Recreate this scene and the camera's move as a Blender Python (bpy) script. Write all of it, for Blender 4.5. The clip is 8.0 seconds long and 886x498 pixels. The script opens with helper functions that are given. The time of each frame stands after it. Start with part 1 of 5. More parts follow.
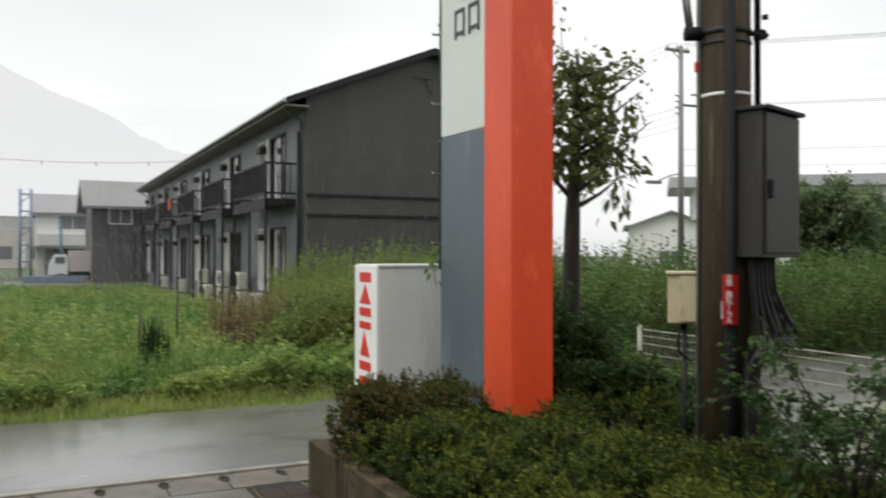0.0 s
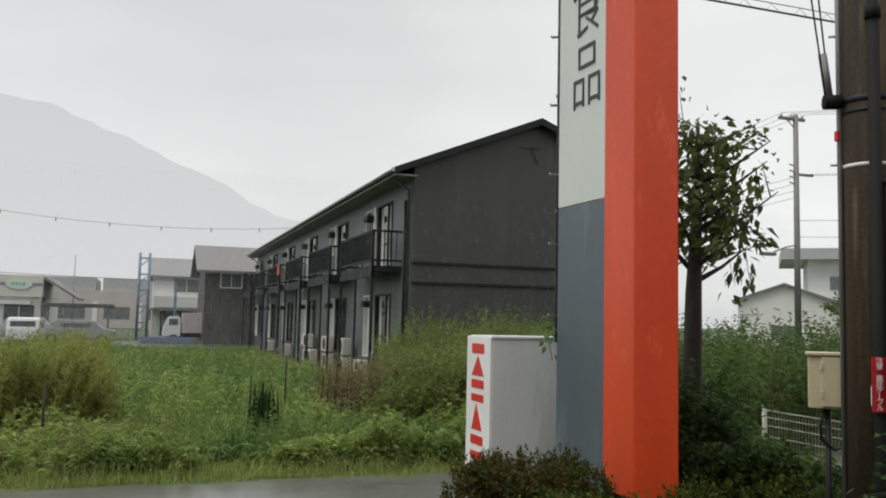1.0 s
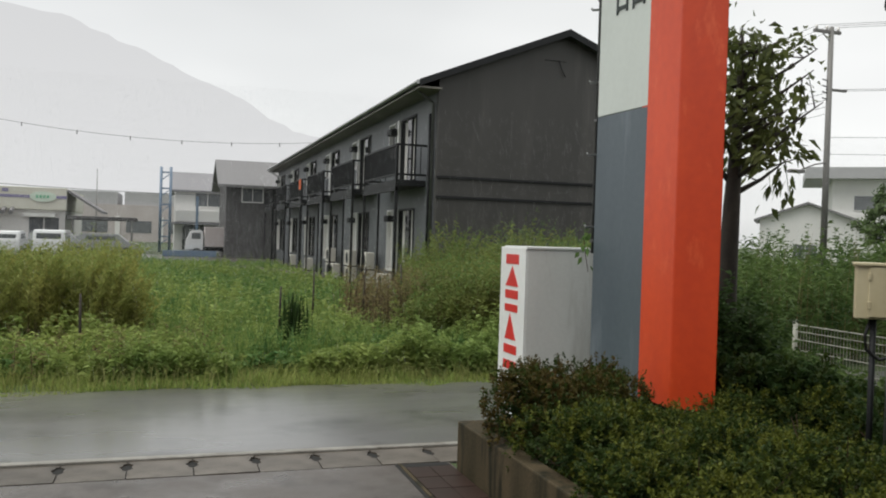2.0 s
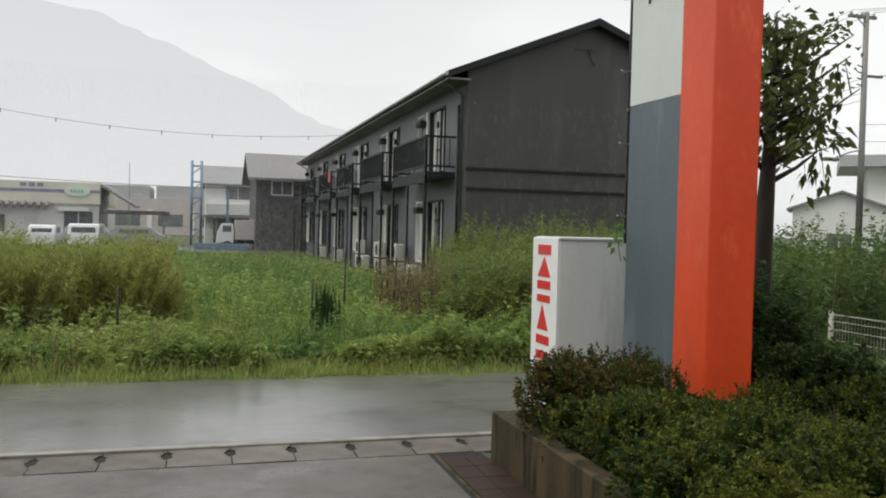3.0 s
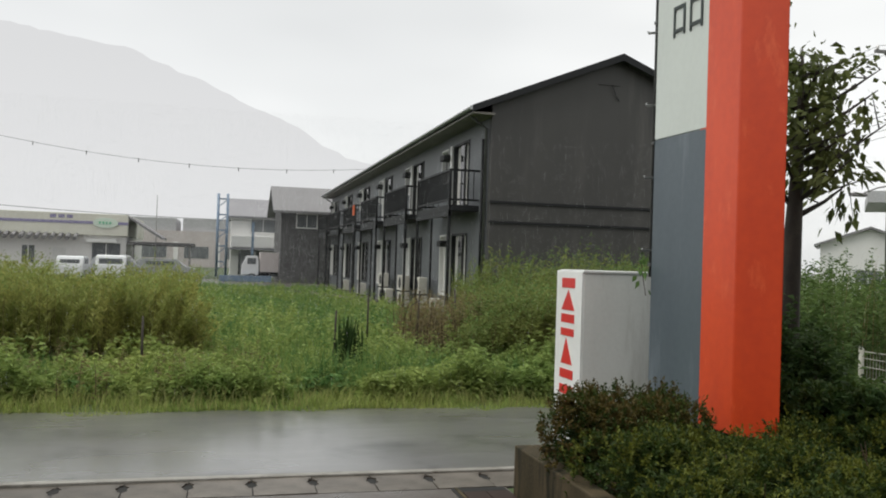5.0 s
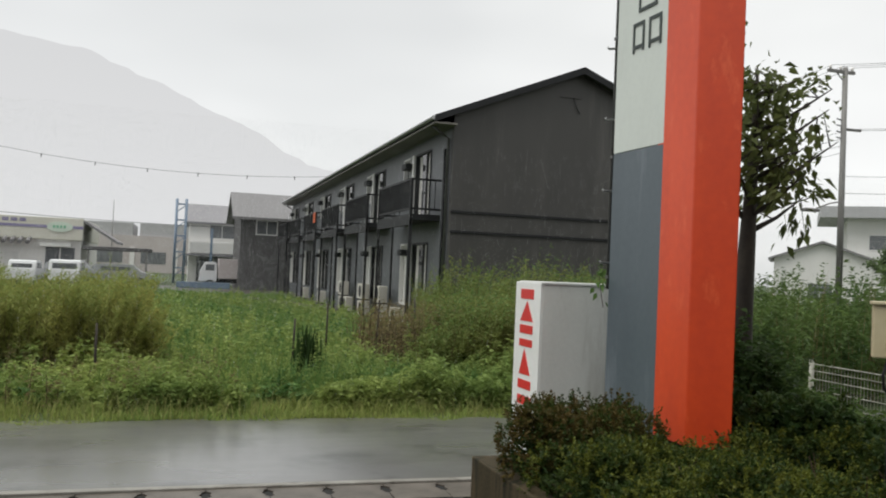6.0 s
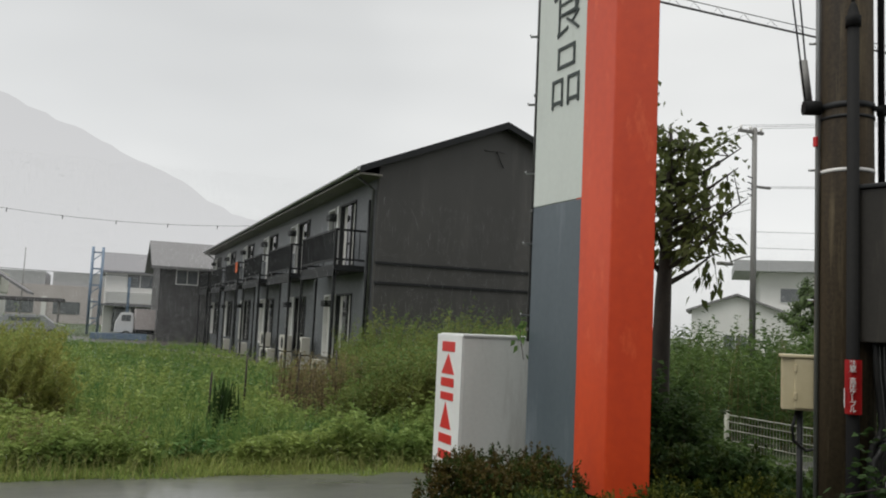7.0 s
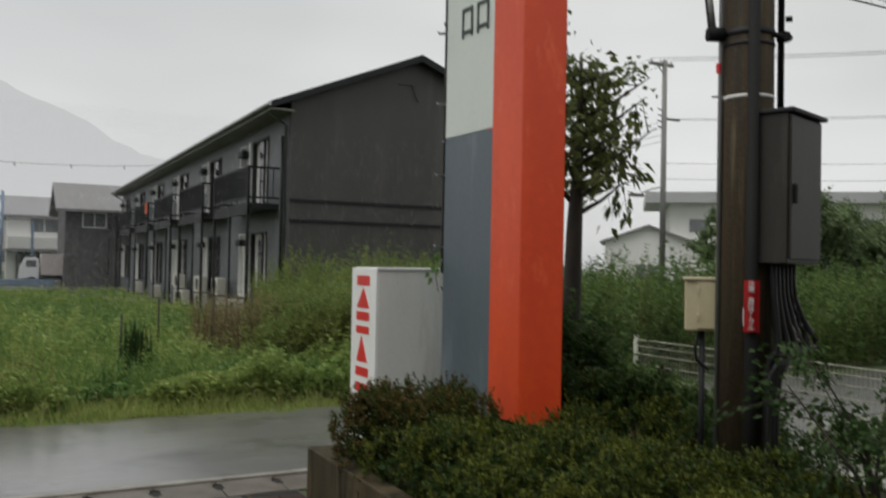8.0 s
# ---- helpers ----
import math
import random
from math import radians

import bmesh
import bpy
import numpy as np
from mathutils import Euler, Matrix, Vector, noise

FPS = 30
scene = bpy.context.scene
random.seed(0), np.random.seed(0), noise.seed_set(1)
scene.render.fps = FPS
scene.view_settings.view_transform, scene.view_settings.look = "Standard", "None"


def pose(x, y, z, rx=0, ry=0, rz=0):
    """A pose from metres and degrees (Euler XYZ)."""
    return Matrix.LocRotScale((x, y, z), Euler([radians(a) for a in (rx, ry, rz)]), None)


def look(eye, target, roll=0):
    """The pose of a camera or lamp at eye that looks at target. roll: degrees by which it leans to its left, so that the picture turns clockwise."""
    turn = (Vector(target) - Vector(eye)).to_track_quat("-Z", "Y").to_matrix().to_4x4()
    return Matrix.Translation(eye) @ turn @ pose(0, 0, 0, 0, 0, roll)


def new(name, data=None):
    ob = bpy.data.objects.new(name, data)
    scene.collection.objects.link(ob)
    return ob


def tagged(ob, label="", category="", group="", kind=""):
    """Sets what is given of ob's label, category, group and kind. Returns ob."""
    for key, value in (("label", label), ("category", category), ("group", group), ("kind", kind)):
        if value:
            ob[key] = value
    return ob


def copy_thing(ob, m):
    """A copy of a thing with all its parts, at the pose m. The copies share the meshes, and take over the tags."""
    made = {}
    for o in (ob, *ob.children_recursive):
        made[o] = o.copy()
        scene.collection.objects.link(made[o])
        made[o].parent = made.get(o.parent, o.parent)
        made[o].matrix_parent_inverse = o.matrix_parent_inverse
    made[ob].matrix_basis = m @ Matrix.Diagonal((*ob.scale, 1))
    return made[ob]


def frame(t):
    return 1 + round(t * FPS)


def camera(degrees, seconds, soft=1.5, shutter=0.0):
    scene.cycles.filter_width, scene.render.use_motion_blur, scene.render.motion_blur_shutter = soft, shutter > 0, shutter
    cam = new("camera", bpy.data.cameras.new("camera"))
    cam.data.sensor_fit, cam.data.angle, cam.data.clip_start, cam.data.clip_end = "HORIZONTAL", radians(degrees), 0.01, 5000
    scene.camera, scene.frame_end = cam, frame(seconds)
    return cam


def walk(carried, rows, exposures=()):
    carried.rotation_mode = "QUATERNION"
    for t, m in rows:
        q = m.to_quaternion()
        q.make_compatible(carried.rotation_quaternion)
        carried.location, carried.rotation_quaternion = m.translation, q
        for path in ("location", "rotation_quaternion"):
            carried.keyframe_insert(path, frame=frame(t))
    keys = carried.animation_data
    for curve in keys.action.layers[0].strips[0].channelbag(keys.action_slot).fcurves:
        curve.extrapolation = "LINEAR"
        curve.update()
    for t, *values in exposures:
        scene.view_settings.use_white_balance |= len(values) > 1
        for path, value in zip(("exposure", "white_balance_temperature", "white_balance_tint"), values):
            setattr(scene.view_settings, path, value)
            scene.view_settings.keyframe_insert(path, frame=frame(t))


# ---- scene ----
cam = camera(55.4, 8.0, soft=1.9, shutter=0.3)
PATH = [
    (0, (0.001, -0.326, 1.953), (0.875, 1.473, 1.964), 0.1),
    (0.5, (0.01, -0.187, 1.969), (0.674, 1.696, 2.074), 0.6),
    (1, (-0.097, -0.157, 1.983), (0.556, 1.726, 2.152), 1.3),
    (1.5, (-0.182, -0.06, 1.943), (0.476, 1.828, 2.004), 1.6),
    (2, (-0.238, -0.043, 1.908), (0.382, 1.859, 1.88), 1.8),
    (3.5, (-0.287, -0.067, 1.899), (0.256, 1.857, 1.848), 1.4),
    (4, (-0.287, -0.039, 1.885), (0.245, 1.888, 1.84), 1.6),
    (4.5, (-0.288, -0.052, 1.886), (0.22, 1.882, 1.886), 1.8),
    (4.7, (-0.286, -0.052, 1.884), (0.21, 1.885, 1.902), 1.8),
    (6, (-0.28, -0.072, 1.901), (0.309, 1.839, 1.954), 2.5),
    (6.5, (-0.262, -0.079, 1.892), (0.411, 1.802, 1.996), 2.7),
    (7, (-0.222, -0.047, 1.914), (0.524, 1.8, 2.095), 2.6),
    (7.5, (-0.213, -0.064, 1.932), (0.571, 1.766, 2.119), 2.1),
    (8, (-0.149, -0.02, 1.878), (0.779, 1.752, 1.916), 1.1),
]
EXPOSURES = [(0, 0.22), (0.5, 0.1), (1, -0.11), (1.5, -0.13), (2, 0.0), (4.7, 0.07), (6, 0.0), (6.5, -0.02), (7, -0.16), (7.5, -0.24), (8, -0.34)]
walk(cam, [(t, look(eye, target, roll)) for t, eye, target, roll in PATH], EXPOSURES)

# ---------------------------------------------------------------- world and light
world = bpy.data.worlds.new("rain_sky")
scene.world = world
world.use_nodes = True
wn, wl = world.node_tree.nodes, world.node_tree.links
wn.clear()
sky = wn.new("ShaderNodeTexSky")
sky.sky_type, sky.sun_disc = "NISHITA", False
sky.sun_elevation, sky.sun_rotation = radians(50), radians(300)
pale = wn.new("ShaderNodeHueSaturation")
pale.inputs["Saturation"].default_value = 0.08
sky_bg = wn.new("ShaderNodeBackground")
sky_bg.inputs["Strength"].default_value = 0.05
cloud_noise = wn.new("ShaderNodeTexNoise")
cloud_noise.inputs["Scale"].default_value = 1.6
cloud_noise.inputs["Detail"].default_value = 3
cloud_map = wn.new("ShaderNodeMapping")
cloud_map.inputs["Scale"].default_value = (1, 1, 3)
cloud_co = wn.new("ShaderNodeTexCoord")
cloud_ramp = wn.new("ShaderNodeValToRGB")
cloud_ramp.color_ramp.elements[0].position, cloud_ramp.color_ramp.elements[0].color = 0.3, (0.46, 0.472, 0.477, 1)
cloud_ramp.color_ramp.elements[1].position, cloud_ramp.color_ramp.elements[1].color = 0.64, (0.69, 0.704, 0.70, 1)
bright = cloud_ramp.color_ramp.elements.new(0.86)
bright.color = (0.93, 0.94, 0.925, 1)
cloud_bg = wn.new("ShaderNodeBackground")
cloud_bg.inputs["Strength"].default_value = 0.79
both = wn.new("ShaderNodeAddShader")
wout = wn.new("ShaderNodeOutputWorld")
wl.new(sky.outputs[0], pale.inputs["Color"])
wl.new(pale.outputs[0], sky_bg.inputs[0])
wl.new(cloud_co.outputs["Generated"], cloud_map.inputs[0])
wl.new(cloud_map.outputs[0], cloud_noise.inputs["Vector"])
east, lift, grade = wn.new("ShaderNodeSeparateXYZ"), wn.new("ShaderNodeMapRange"), wn.new("ShaderNodeMath")
grade.operation = "MULTIPLY_ADD"
grade.inputs[1].default_value = 0.7
lift.inputs["From Min"].default_value, lift.inputs["From Max"].default_value = -0.4, 0.85
lift.inputs["To Min"].default_value, lift.inputs["To Max"].default_value = 0.0, 0.48
wl.new(cloud_co.outputs["Generated"], east.inputs[0])
wl.new(east.outputs["X"], lift.inputs["Value"])
wl.new(cloud_noise.outputs["Fac"], grade.inputs[0])
wl.new(lift.outputs[0], grade.inputs[2])
wl.new(grade.outputs[0], cloud_ramp.inputs[0])
wl.new(cloud_ramp.outputs[0], cloud_bg.inputs[0])
wl.new(sky_bg.outputs[0], both.inputs[0])
wl.new(cloud_bg.outputs[0], both.inputs[1])
wl.new(both.outputs[0], wout.inputs[0])

sun = new("sun", bpy.data.lights.new("sun", "SUN"))
sun.data.energy, sun.data.angle, sun.data.color = 2.8, radians(60), (1, 0.99, 0.93)
sun.matrix_world = look((-12, 8, 30), (0, 10, 0))


# ---------------------------------------------------------------- materials
def mat(name, a, b=None, rough=0.6, metal=0.0, fine=40.0, coarse=1.5, bump=0.15, per=0.0, streak=0.0, spec=0.5, depth=0.01, translucent=0.0, wear=None):
    """Two base colours mixed by a coarse and a fine noise; streak stretches the coarse noise along z; per varies whole pieces."""
    m = bpy.data.materials.new(name)
    m.use_nodes = True
    n, l = m.node_tree.nodes, m.node_tree.links
    p = n["Principled BSDF"]
    b = b or tuple(c * 0.75 for c in a)
    co = n.new("ShaderNodeTexCoord")
    mp = n.new("ShaderNodeMapping")
    mp.inputs["Scale"].default_value = (1, 1, 1 - streak)
    big, small = n.new("ShaderNodeTexNoise"), n.new("ShaderNodeTexNoise")
    big.inputs["Scale"].default_value, big.inputs["Detail"].default_value = coarse, 5
    small.inputs["Scale"].default_value, small.inputs["Detail"].default_value = fine, 4
    l.new(co.outputs["Object"], mp.inputs[0])
    l.new(mp.outputs[0], big.inputs["Vector"])
    l.new(co.outputs["Object"], small.inputs["Vector"])
    add = n.new("ShaderNodeMath")
    add.operation = "MULTIPLY_ADD"
    add.inputs[1].default_value = 0.4
    l.new(small.outputs["Fac"], add.inputs[0])
    l.new(big.outputs["Fac"], add.inputs[2])
    rng = n.new("ShaderNodeMapRange")
    rng.inputs["From Min"].default_value, rng.inputs["From Max"].default_value = 0.5, 0.9
    l.new(add.outputs[0], rng.inputs["Value"])
    mix = n.new("ShaderNodeMix")
    mix.data_type = "RGBA"
    mix.inputs["A"].default_value, mix.inputs["B"].default_value = (*a, 1), (*b, 1)
    l.new(rng.outputs[0], mix.inputs["Factor"])
    colour = mix.outputs["Result"]
    if wear:
        tone, scale, cut, drip = wear
        wmp, blot = n.new("ShaderNodeMapping"), n.new("ShaderNodeTexNoise")
        wmp.inputs["Scale"].default_value = (1, 1, 1 - drip)
        wmp.inputs["Location"].default_value = (3.7, 1.3, 2.1)
        blot.inputs["Scale"].default_value, blot.inputs["Detail"].default_value, blot.inputs["Roughness"].default_value = scale, 8, 0.65
        wrg = n.new("ShaderNodeMapRange")
        wrg.inputs["From Min"].default_value, wrg.inputs["From Max"].default_value = cut, cut + 0.14
        wmix = n.new("ShaderNodeMix")
        wmix.data_type = "RGBA"
        wmix.inputs["B"].default_value = (*tone, 1)
        l.new(co.outputs["Object"], wmp.inputs[0])
        l.new(wmp.outputs[0], blot.inputs["Vector"])
        l.new(blot.outputs["Fac"], wrg.inputs["Value"])
        l.new(wrg.outputs[0], wmix.inputs["Factor"])
        l.new(colour, wmix.inputs["A"])
        colour = wmix.outputs["Result"]
    if per:
        geo, info = n.new("ShaderNodeNewGeometry"), n.new("ShaderNodeObjectInfo")
        tot = n.new("ShaderNodeMath")
        l.new(geo.outputs["Random Per Island"], tot.inputs[0])
        l.new(info.outputs["Random"], tot.inputs[1])
        fr = n.new("ShaderNodeMath")
        fr.operation = "FRACT"
        l.new(tot.outputs[0], fr.inputs[0])
        val = n.new("ShaderNodeMapRange")
        val.inputs["To Min"].default_value, val.inputs["To Max"].default_value = 1 - per, 1 + per
        l.new(fr.outputs[0], val.inputs["Value"])
        hsv = n.new("ShaderNodeHueSaturation")
        l.new(val.outputs[0], hsv.inputs["Value"])
        l.new(colour, hsv.inputs["Color"])
        colour = hsv.outputs[0]
    l.new(colour, p.inputs["Base Color"])
    p.inputs["Roughness"].default_value, p.inputs["Metallic"].default_value = rough, metal
    p.inputs["Specular IOR Level"].default_value = spec
    if bump:
        bm_ = n.new("ShaderNodeBump")
        bm_.inputs["Strength"].default_value, bm_.inputs["Distance"].default_value = bump, depth
        l.new(add.outputs[0], bm_.inputs["Height"])
        l.new(bm_.outputs[0], p.inputs["Normal"])
    if translucent:
        tr = n.new("ShaderNodeBsdfTranslucent")
        l.new(colour, tr.inputs[0])
        ms = n.new("ShaderNodeMixShader")
        ms.inputs[0].default_value = translucent
        l.new(p.outputs[0], ms.inputs[1])
        l.new(tr.outputs[0], ms.inputs[2])
        l.new(ms.outputs[0], n["Material Output"].inputs["Surface"])
    return m


def wet(name, a, b, dry_rough, wet_rough, scale, stretch=(1, 1, 1), bump=0.2, depth=0.004, fine=120.0, centre=0.5, coat=0.8, film=0.14, patches=None):
    """Ground that is wet: films of water between rougher patches."""
    m = mat(name, a, b, rough=dry_rough, fine=fine, coarse=0.8, bump=bump, depth=depth, wear=patches)
    n, l = m.node_tree.nodes, m.node_tree.links
    co = n.new("ShaderNodeTexCoord")
    mp = n.new("ShaderNodeMapping")
    mp.inputs["Scale"].default_value = stretch
    pool = n.new("ShaderNodeTexNoise")
    pool.inputs["Scale"].default_value, pool.inputs["Detail"].default_value = scale, 4
    rng = n.new("ShaderNodeMapRange")
    rng.inputs["From Min"].default_value, rng.inputs["From Max"].default_value = centre - 0.12, centre + 0.12
    rng.inputs["To Min"].default_value, rng.inputs["To Max"].default_value = wet_rough, dry_rough
    l.new(co.outputs["Object"], mp.inputs[0])
    l.new(mp.outputs[0], pool.inputs["Vector"])
    l.new(pool.outputs["Fac"], rng.inputs["Value"])
    l.new(rng.outputs[0], n["Principled BSDF"].inputs["Roughness"])
    n["Principled BSDF"].inputs["Coat Weight"].default_value, n["Principled BSDF"].inputs["Coat Roughness"].default_value = coat, film
    return m


ASPHALT = wet("wet_asphalt", (0.105, 0.104, 0.104), (0.14, 0.138, 0.135), 0.46, 0.26, 0.9, (0.35, 1.2, 1), 0.6, 0.006, fine=90.0, coat=0.9, film=0.2, patches=((0.06, 0.06, 0.06), 1.3, 0.54, 0.0))
FORECOURT = wet("wet_forecourt_asphalt", (0.062, 0.052, 0.044), (0.095, 0.083, 0.073), 0.6, 0.26, 1.9, bump=1.0, depth=0.008, fine=55.0, coat=0.35, film=0.22, patches=((0.042, 0.034, 0.028), 2.2, 0.50, 0.0))
CONCRETE = mat("wet_concrete", (0.125, 0.11, 0.092), (0.055, 0.047, 0.037), 0.42, fine=45, coarse=3.5, bump=0.45, per=0.22, wear=((0.045, 0.036, 0.027), 4.0, 0.50, 0.0))
LIP_CONCRETE = mat("worn_pale_concrete", (0.27, 0.26, 0.235), (0.16, 0.15, 0.13), 0.45, fine=45, coarse=3.5, bump=0.3, wear=((0.08, 0.07, 0.055), 3.0, 0.56, 0.0))
OLD_CONCRETE = mat("mossy_planter_concrete", (0.09, 0.068, 0.040), (0.034, 0.029, 0.016), 0.7, spec=0.15, fine=45, coarse=3, bump=0.5, streak=0.8, wear=((0.018, 0.018, 0.011), 7.0, 0.50, 0.88))
SOIL = mat("wet_soil", (0.04, 0.032, 0.02), (0.022, 0.024, 0.012), 0.8, spec=0.1, fine=25, coarse=2, bump=0.8, depth=0.03)
MEADOW = mat("meadow_ground", (0.055, 0.085, 0.025), (0.035, 0.05, 0.018), 0.85, fine=9, coarse=0.3, bump=0.8, depth=0.05)
TILE = mat("wet_brown_tile", (0.038, 0.022, 0.017), (0.022, 0.014, 0.011), 0.45, spec=0.2, fine=70, coarse=3, bump=0.2, per=0.15)
DARK = mat("dark_gap", (0.012, 0.012, 0.011), rough=0.9, bump=0)
ORANGE = mat("faded_orange_paint", (0.68, 0.074, 0.017), (0.55, 0.052, 0.014), 0.38, fine=14, coarse=2.2, bump=0.10, streak=0.8, wear=((0.72, 0.115, 0.04), 5.5, 0.58, 0.6))
SIGN_WHITE = mat("sign_white_paint", (0.60, 0.645, 0.60), (0.54, 0.58, 0.54), 0.35, fine=20, coarse=1.2, bump=0.04, streak=0.7, wear=((0.47, 0.50, 0.45), 2.5, 0.56, 0.85))
SIGN_GREY = mat("sign_slate_paint", (0.098, 0.124, 0.142), (0.074, 0.096, 0.113), 0.35, fine=18, coarse=1.6, bump=0.06, streak=0.8, wear=((0.16, 0.19, 0.21), 3.0, 0.56, 0.85))
LETTER = mat("letter_paint", (0.035, 0.05, 0.045), rough=0.5, bump=0)
MACHINE_GREY = mat("galvanised_grey_panel", (0.74, 0.75, 0.72), (0.64, 0.65, 0.62), 0.38, fine=25, coarse=2.2, bump=0.05, streak=0.6, wear=((0.54, 0.54, 0.50), 3.5, 0.54, 0.85))
MACHINE_WHITE = mat("white_enamel", (0.80, 0.81, 0.80), (0.72, 0.73, 0.71), 0.3, fine=20, coarse=3, bump=0.03)
RED = mat("red_print", (0.62, 0.03, 0.03), (0.54, 0.03, 0.03), 0.35, bump=0)
RED_LABEL = mat("red_warning_plate", (0.65, 0.02, 0.025), (0.55, 0.02, 0.02), 0.35, bump=0.02)
WHITE_PRINT = mat("white_print", (0.8, 0.78, 0.76), rough=0.4, bump=0)
CHARCOAL = mat("charcoal_siding", (0.066, 0.063, 0.059), (0.051, 0.049, 0.046), 0.5, fine=22, coarse=0.9, bump=0.25, streak=0.7, wear=((0.085, 0.081, 0.075), 1.4, 0.55, 0.9))
GREY_WALL = mat("grey_stucco", (0.115, 0.124, 0.134), (0.09, 0.098, 0.106), 0.5, fine=60, coarse=0.8, bump=0.2)
BLACK_METAL = mat("black_painted_steel", (0.02, 0.021, 0.023), (0.014, 0.015, 0.016), 0.6, fine=30, coarse=2, bump=0.08, spec=0.3)
ROOF_DARK = mat("dark_slate_roofing", (0.07, 0.072, 0.076), (0.05, 0.052, 0.055), 0.35, fine=20, coarse=1, bump=0.2)
SOFFIT = mat("brown_soffit", (0.24, 0.225, 0.20), rough=0.6, bump=0.1)
WHITE_FRAME = mat("white_window_frame", (0.72, 0.72, 0.70), (0.62, 0.62, 0.60), 0.4, bump=0.03)
CURTAIN = mat("pale_curtain", (0.66, 0.65, 0.62), (0.5, 0.49, 0.47), 0.9, fine=30, coarse=6, bump=0.1)
AC_WHITE = mat("aged_ivory_plastic", (0.62, 0.60, 0.54), (0.52, 0.5, 0.44), 0.5, bump=0.04)
CREAM = mat("cream_meter_box", (0.60, 0.53, 0.36), (0.50, 0.43, 0.27), 0.4, fine=18, coarse=4, bump=0.04, streak=0.6)
POLE = mat("weathered_concrete_pole", (0.085, 0.062, 0.036), (0.022, 0.017, 0.012), 0.7, spec=0.3, fine=40, coarse=4.5, bump=0.5, streak=0.92, wear=((0.17, 0.135, 0.08), 6.0, 0.54, 0.93))
FAR_POLE = mat("grey_concrete_pole", (0.22, 0.215, 0.205), (0.16, 0.155, 0.15), 0.6, fine=30, coarse=1.5, bump=0.1, streak=0.8)
STEEL_BOX = mat("dull_steel_cabinet", (0.030, 0.027, 0.022), (0.018, 0.016, 0.013), 0.5, metal=0.0, spec=0.35, fine=30, coarse=2.5, bump=0.08, streak=0.75, wear=((0.065, 0.058, 0.046), 2.5, 0.58, 0.85))
STEEL_GREY = mat("dull_grey_steel", (0.16, 0.165, 0.165), (0.09, 0.09, 0.088), 0.5, metal=0.3, fine=30, coarse=5, bump=0.05, streak=0.7)
RUBBER = mat("black_cable_sheath", (0.014, 0.014, 0.014), rough=0.55, bump=0.05)
PIPE = mat("black_riser_pipe", (0.012, 0.012, 0.013), (0.02, 0.02, 0.019), 0.8, spec=0.15, fine=30, coarse=4, bump=0.1, streak=0.8)
GALV = mat("galvanised_steel", (0.42, 0.43, 0.43), (0.32, 0.33, 0.33), 0.4, metal=0.6, bump=0.05)
FENCE_WHITE = mat("white_coated_wire", (0.45, 0.45, 0.38), (0.24, 0.24, 0.19), 0.5, fine=25, coarse=5, bump=0.05)
BARK = mat("grey_brown_bark", (0.05, 0.04, 0.03), (0.026, 0.021, 0.017), 0.85, fine=35, coarse=8, bump=0.8, depth=0.02, streak=0.6)
TWIG = mat("brown_twig", (0.10, 0.06, 0.035), (0.06, 0.04, 0.025), 0.8, bump=0.2)


def leafy(name, a, b, rough=0.5, per=0.4, tr=0.4, coarse=0.5):
    return mat(name, a, b, rough=rough, fine=6, coarse=coarse, bump=0, per=per, translucent=tr, spec=0.18)


HEDGE_LEAF = leafy("hedge_leaf", (0.030, 0.056, 0.013), (0.060, 0.083, 0.016), per=0.3)
HEDGE_RED = leafy("hedge_rusty_leaf", (0.11, 0.07, 0.022), (0.062, 0.072, 0.018), per=0.3)
HEDGE_LIME = leafy("hedge_yellow_green_leaf", (0.13, 0.142, 0.022), (0.07, 0.096, 0.016), per=0.3)
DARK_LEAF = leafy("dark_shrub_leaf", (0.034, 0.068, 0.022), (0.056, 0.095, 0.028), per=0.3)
TREE_LEAF = leafy("tree_leaf", (0.145, 0.165, 0.055), (0.085, 0.115, 0.035))
# far tree leaf: haze put into the colour by lightening it
FAR_LEAF = leafy("far_tree_leaf", (0.11, 0.16, 0.075), (0.15, 0.195, 0.09))
RANK_LEAF = leafy("rank_weed_leaf", (0.055, 0.105, 0.032), (0.14, 0.205, 0.06), per=0.25, coarse=0.9)
WEED = leafy("weed_leaf", (0.075, 0.165, 0.05), (0.24, 0.34, 0.10), per=0.22, coarse=0.8)
WEED_TALL = leafy("tall_weed_leaf", (0.25, 0.30, 0.09), (0.38, 0.37, 0.115), per=0.25, coarse=0.9)
WEED_OLIVE = leafy("olive_weed_leaf", (0.15, 0.195, 0.06), (0.26, 0.28, 0.085), per=0.25, coarse=0.9)
WEED_BROWN = leafy("dry_weed_leaf", (0.26, 0.20, 0.10), (0.18, 0.165, 0.075))
GRASS = leafy("verge_grass", (0.22, 0.33, 0.085), (0.36, 0.39, 0.12), per=0.25)
WEED_PALE = leafy("pale_weed_leaf", (0.19, 0.28, 0.08), (0.36, 0.42, 0.13), per=0.22, coarse=0.8)
GRASS_DRY = leafy("straw_grass", (0.34, 0.33, 0.13), (0.26, 0.29, 0.09))


# ---------------------------------------------------------------- geometry helpers
def mesh_of(bm, name):
    me = bpy.data.meshes.new(name)
    bm.to_mesh(me)
    bm.free()
    return me


def part(name, bm, material, parent=None, label=""):
    """Links a bmesh as one mesh object, under a thing or a part."""
    ob = new(name, mesh_of(bm, name) if isinstance(bm, bmesh.types.BMesh) else bm)
    if not ob.data.materials:
        ob.data.materials.append(material)
    ob.parent = parent
    return tagged(ob, label)


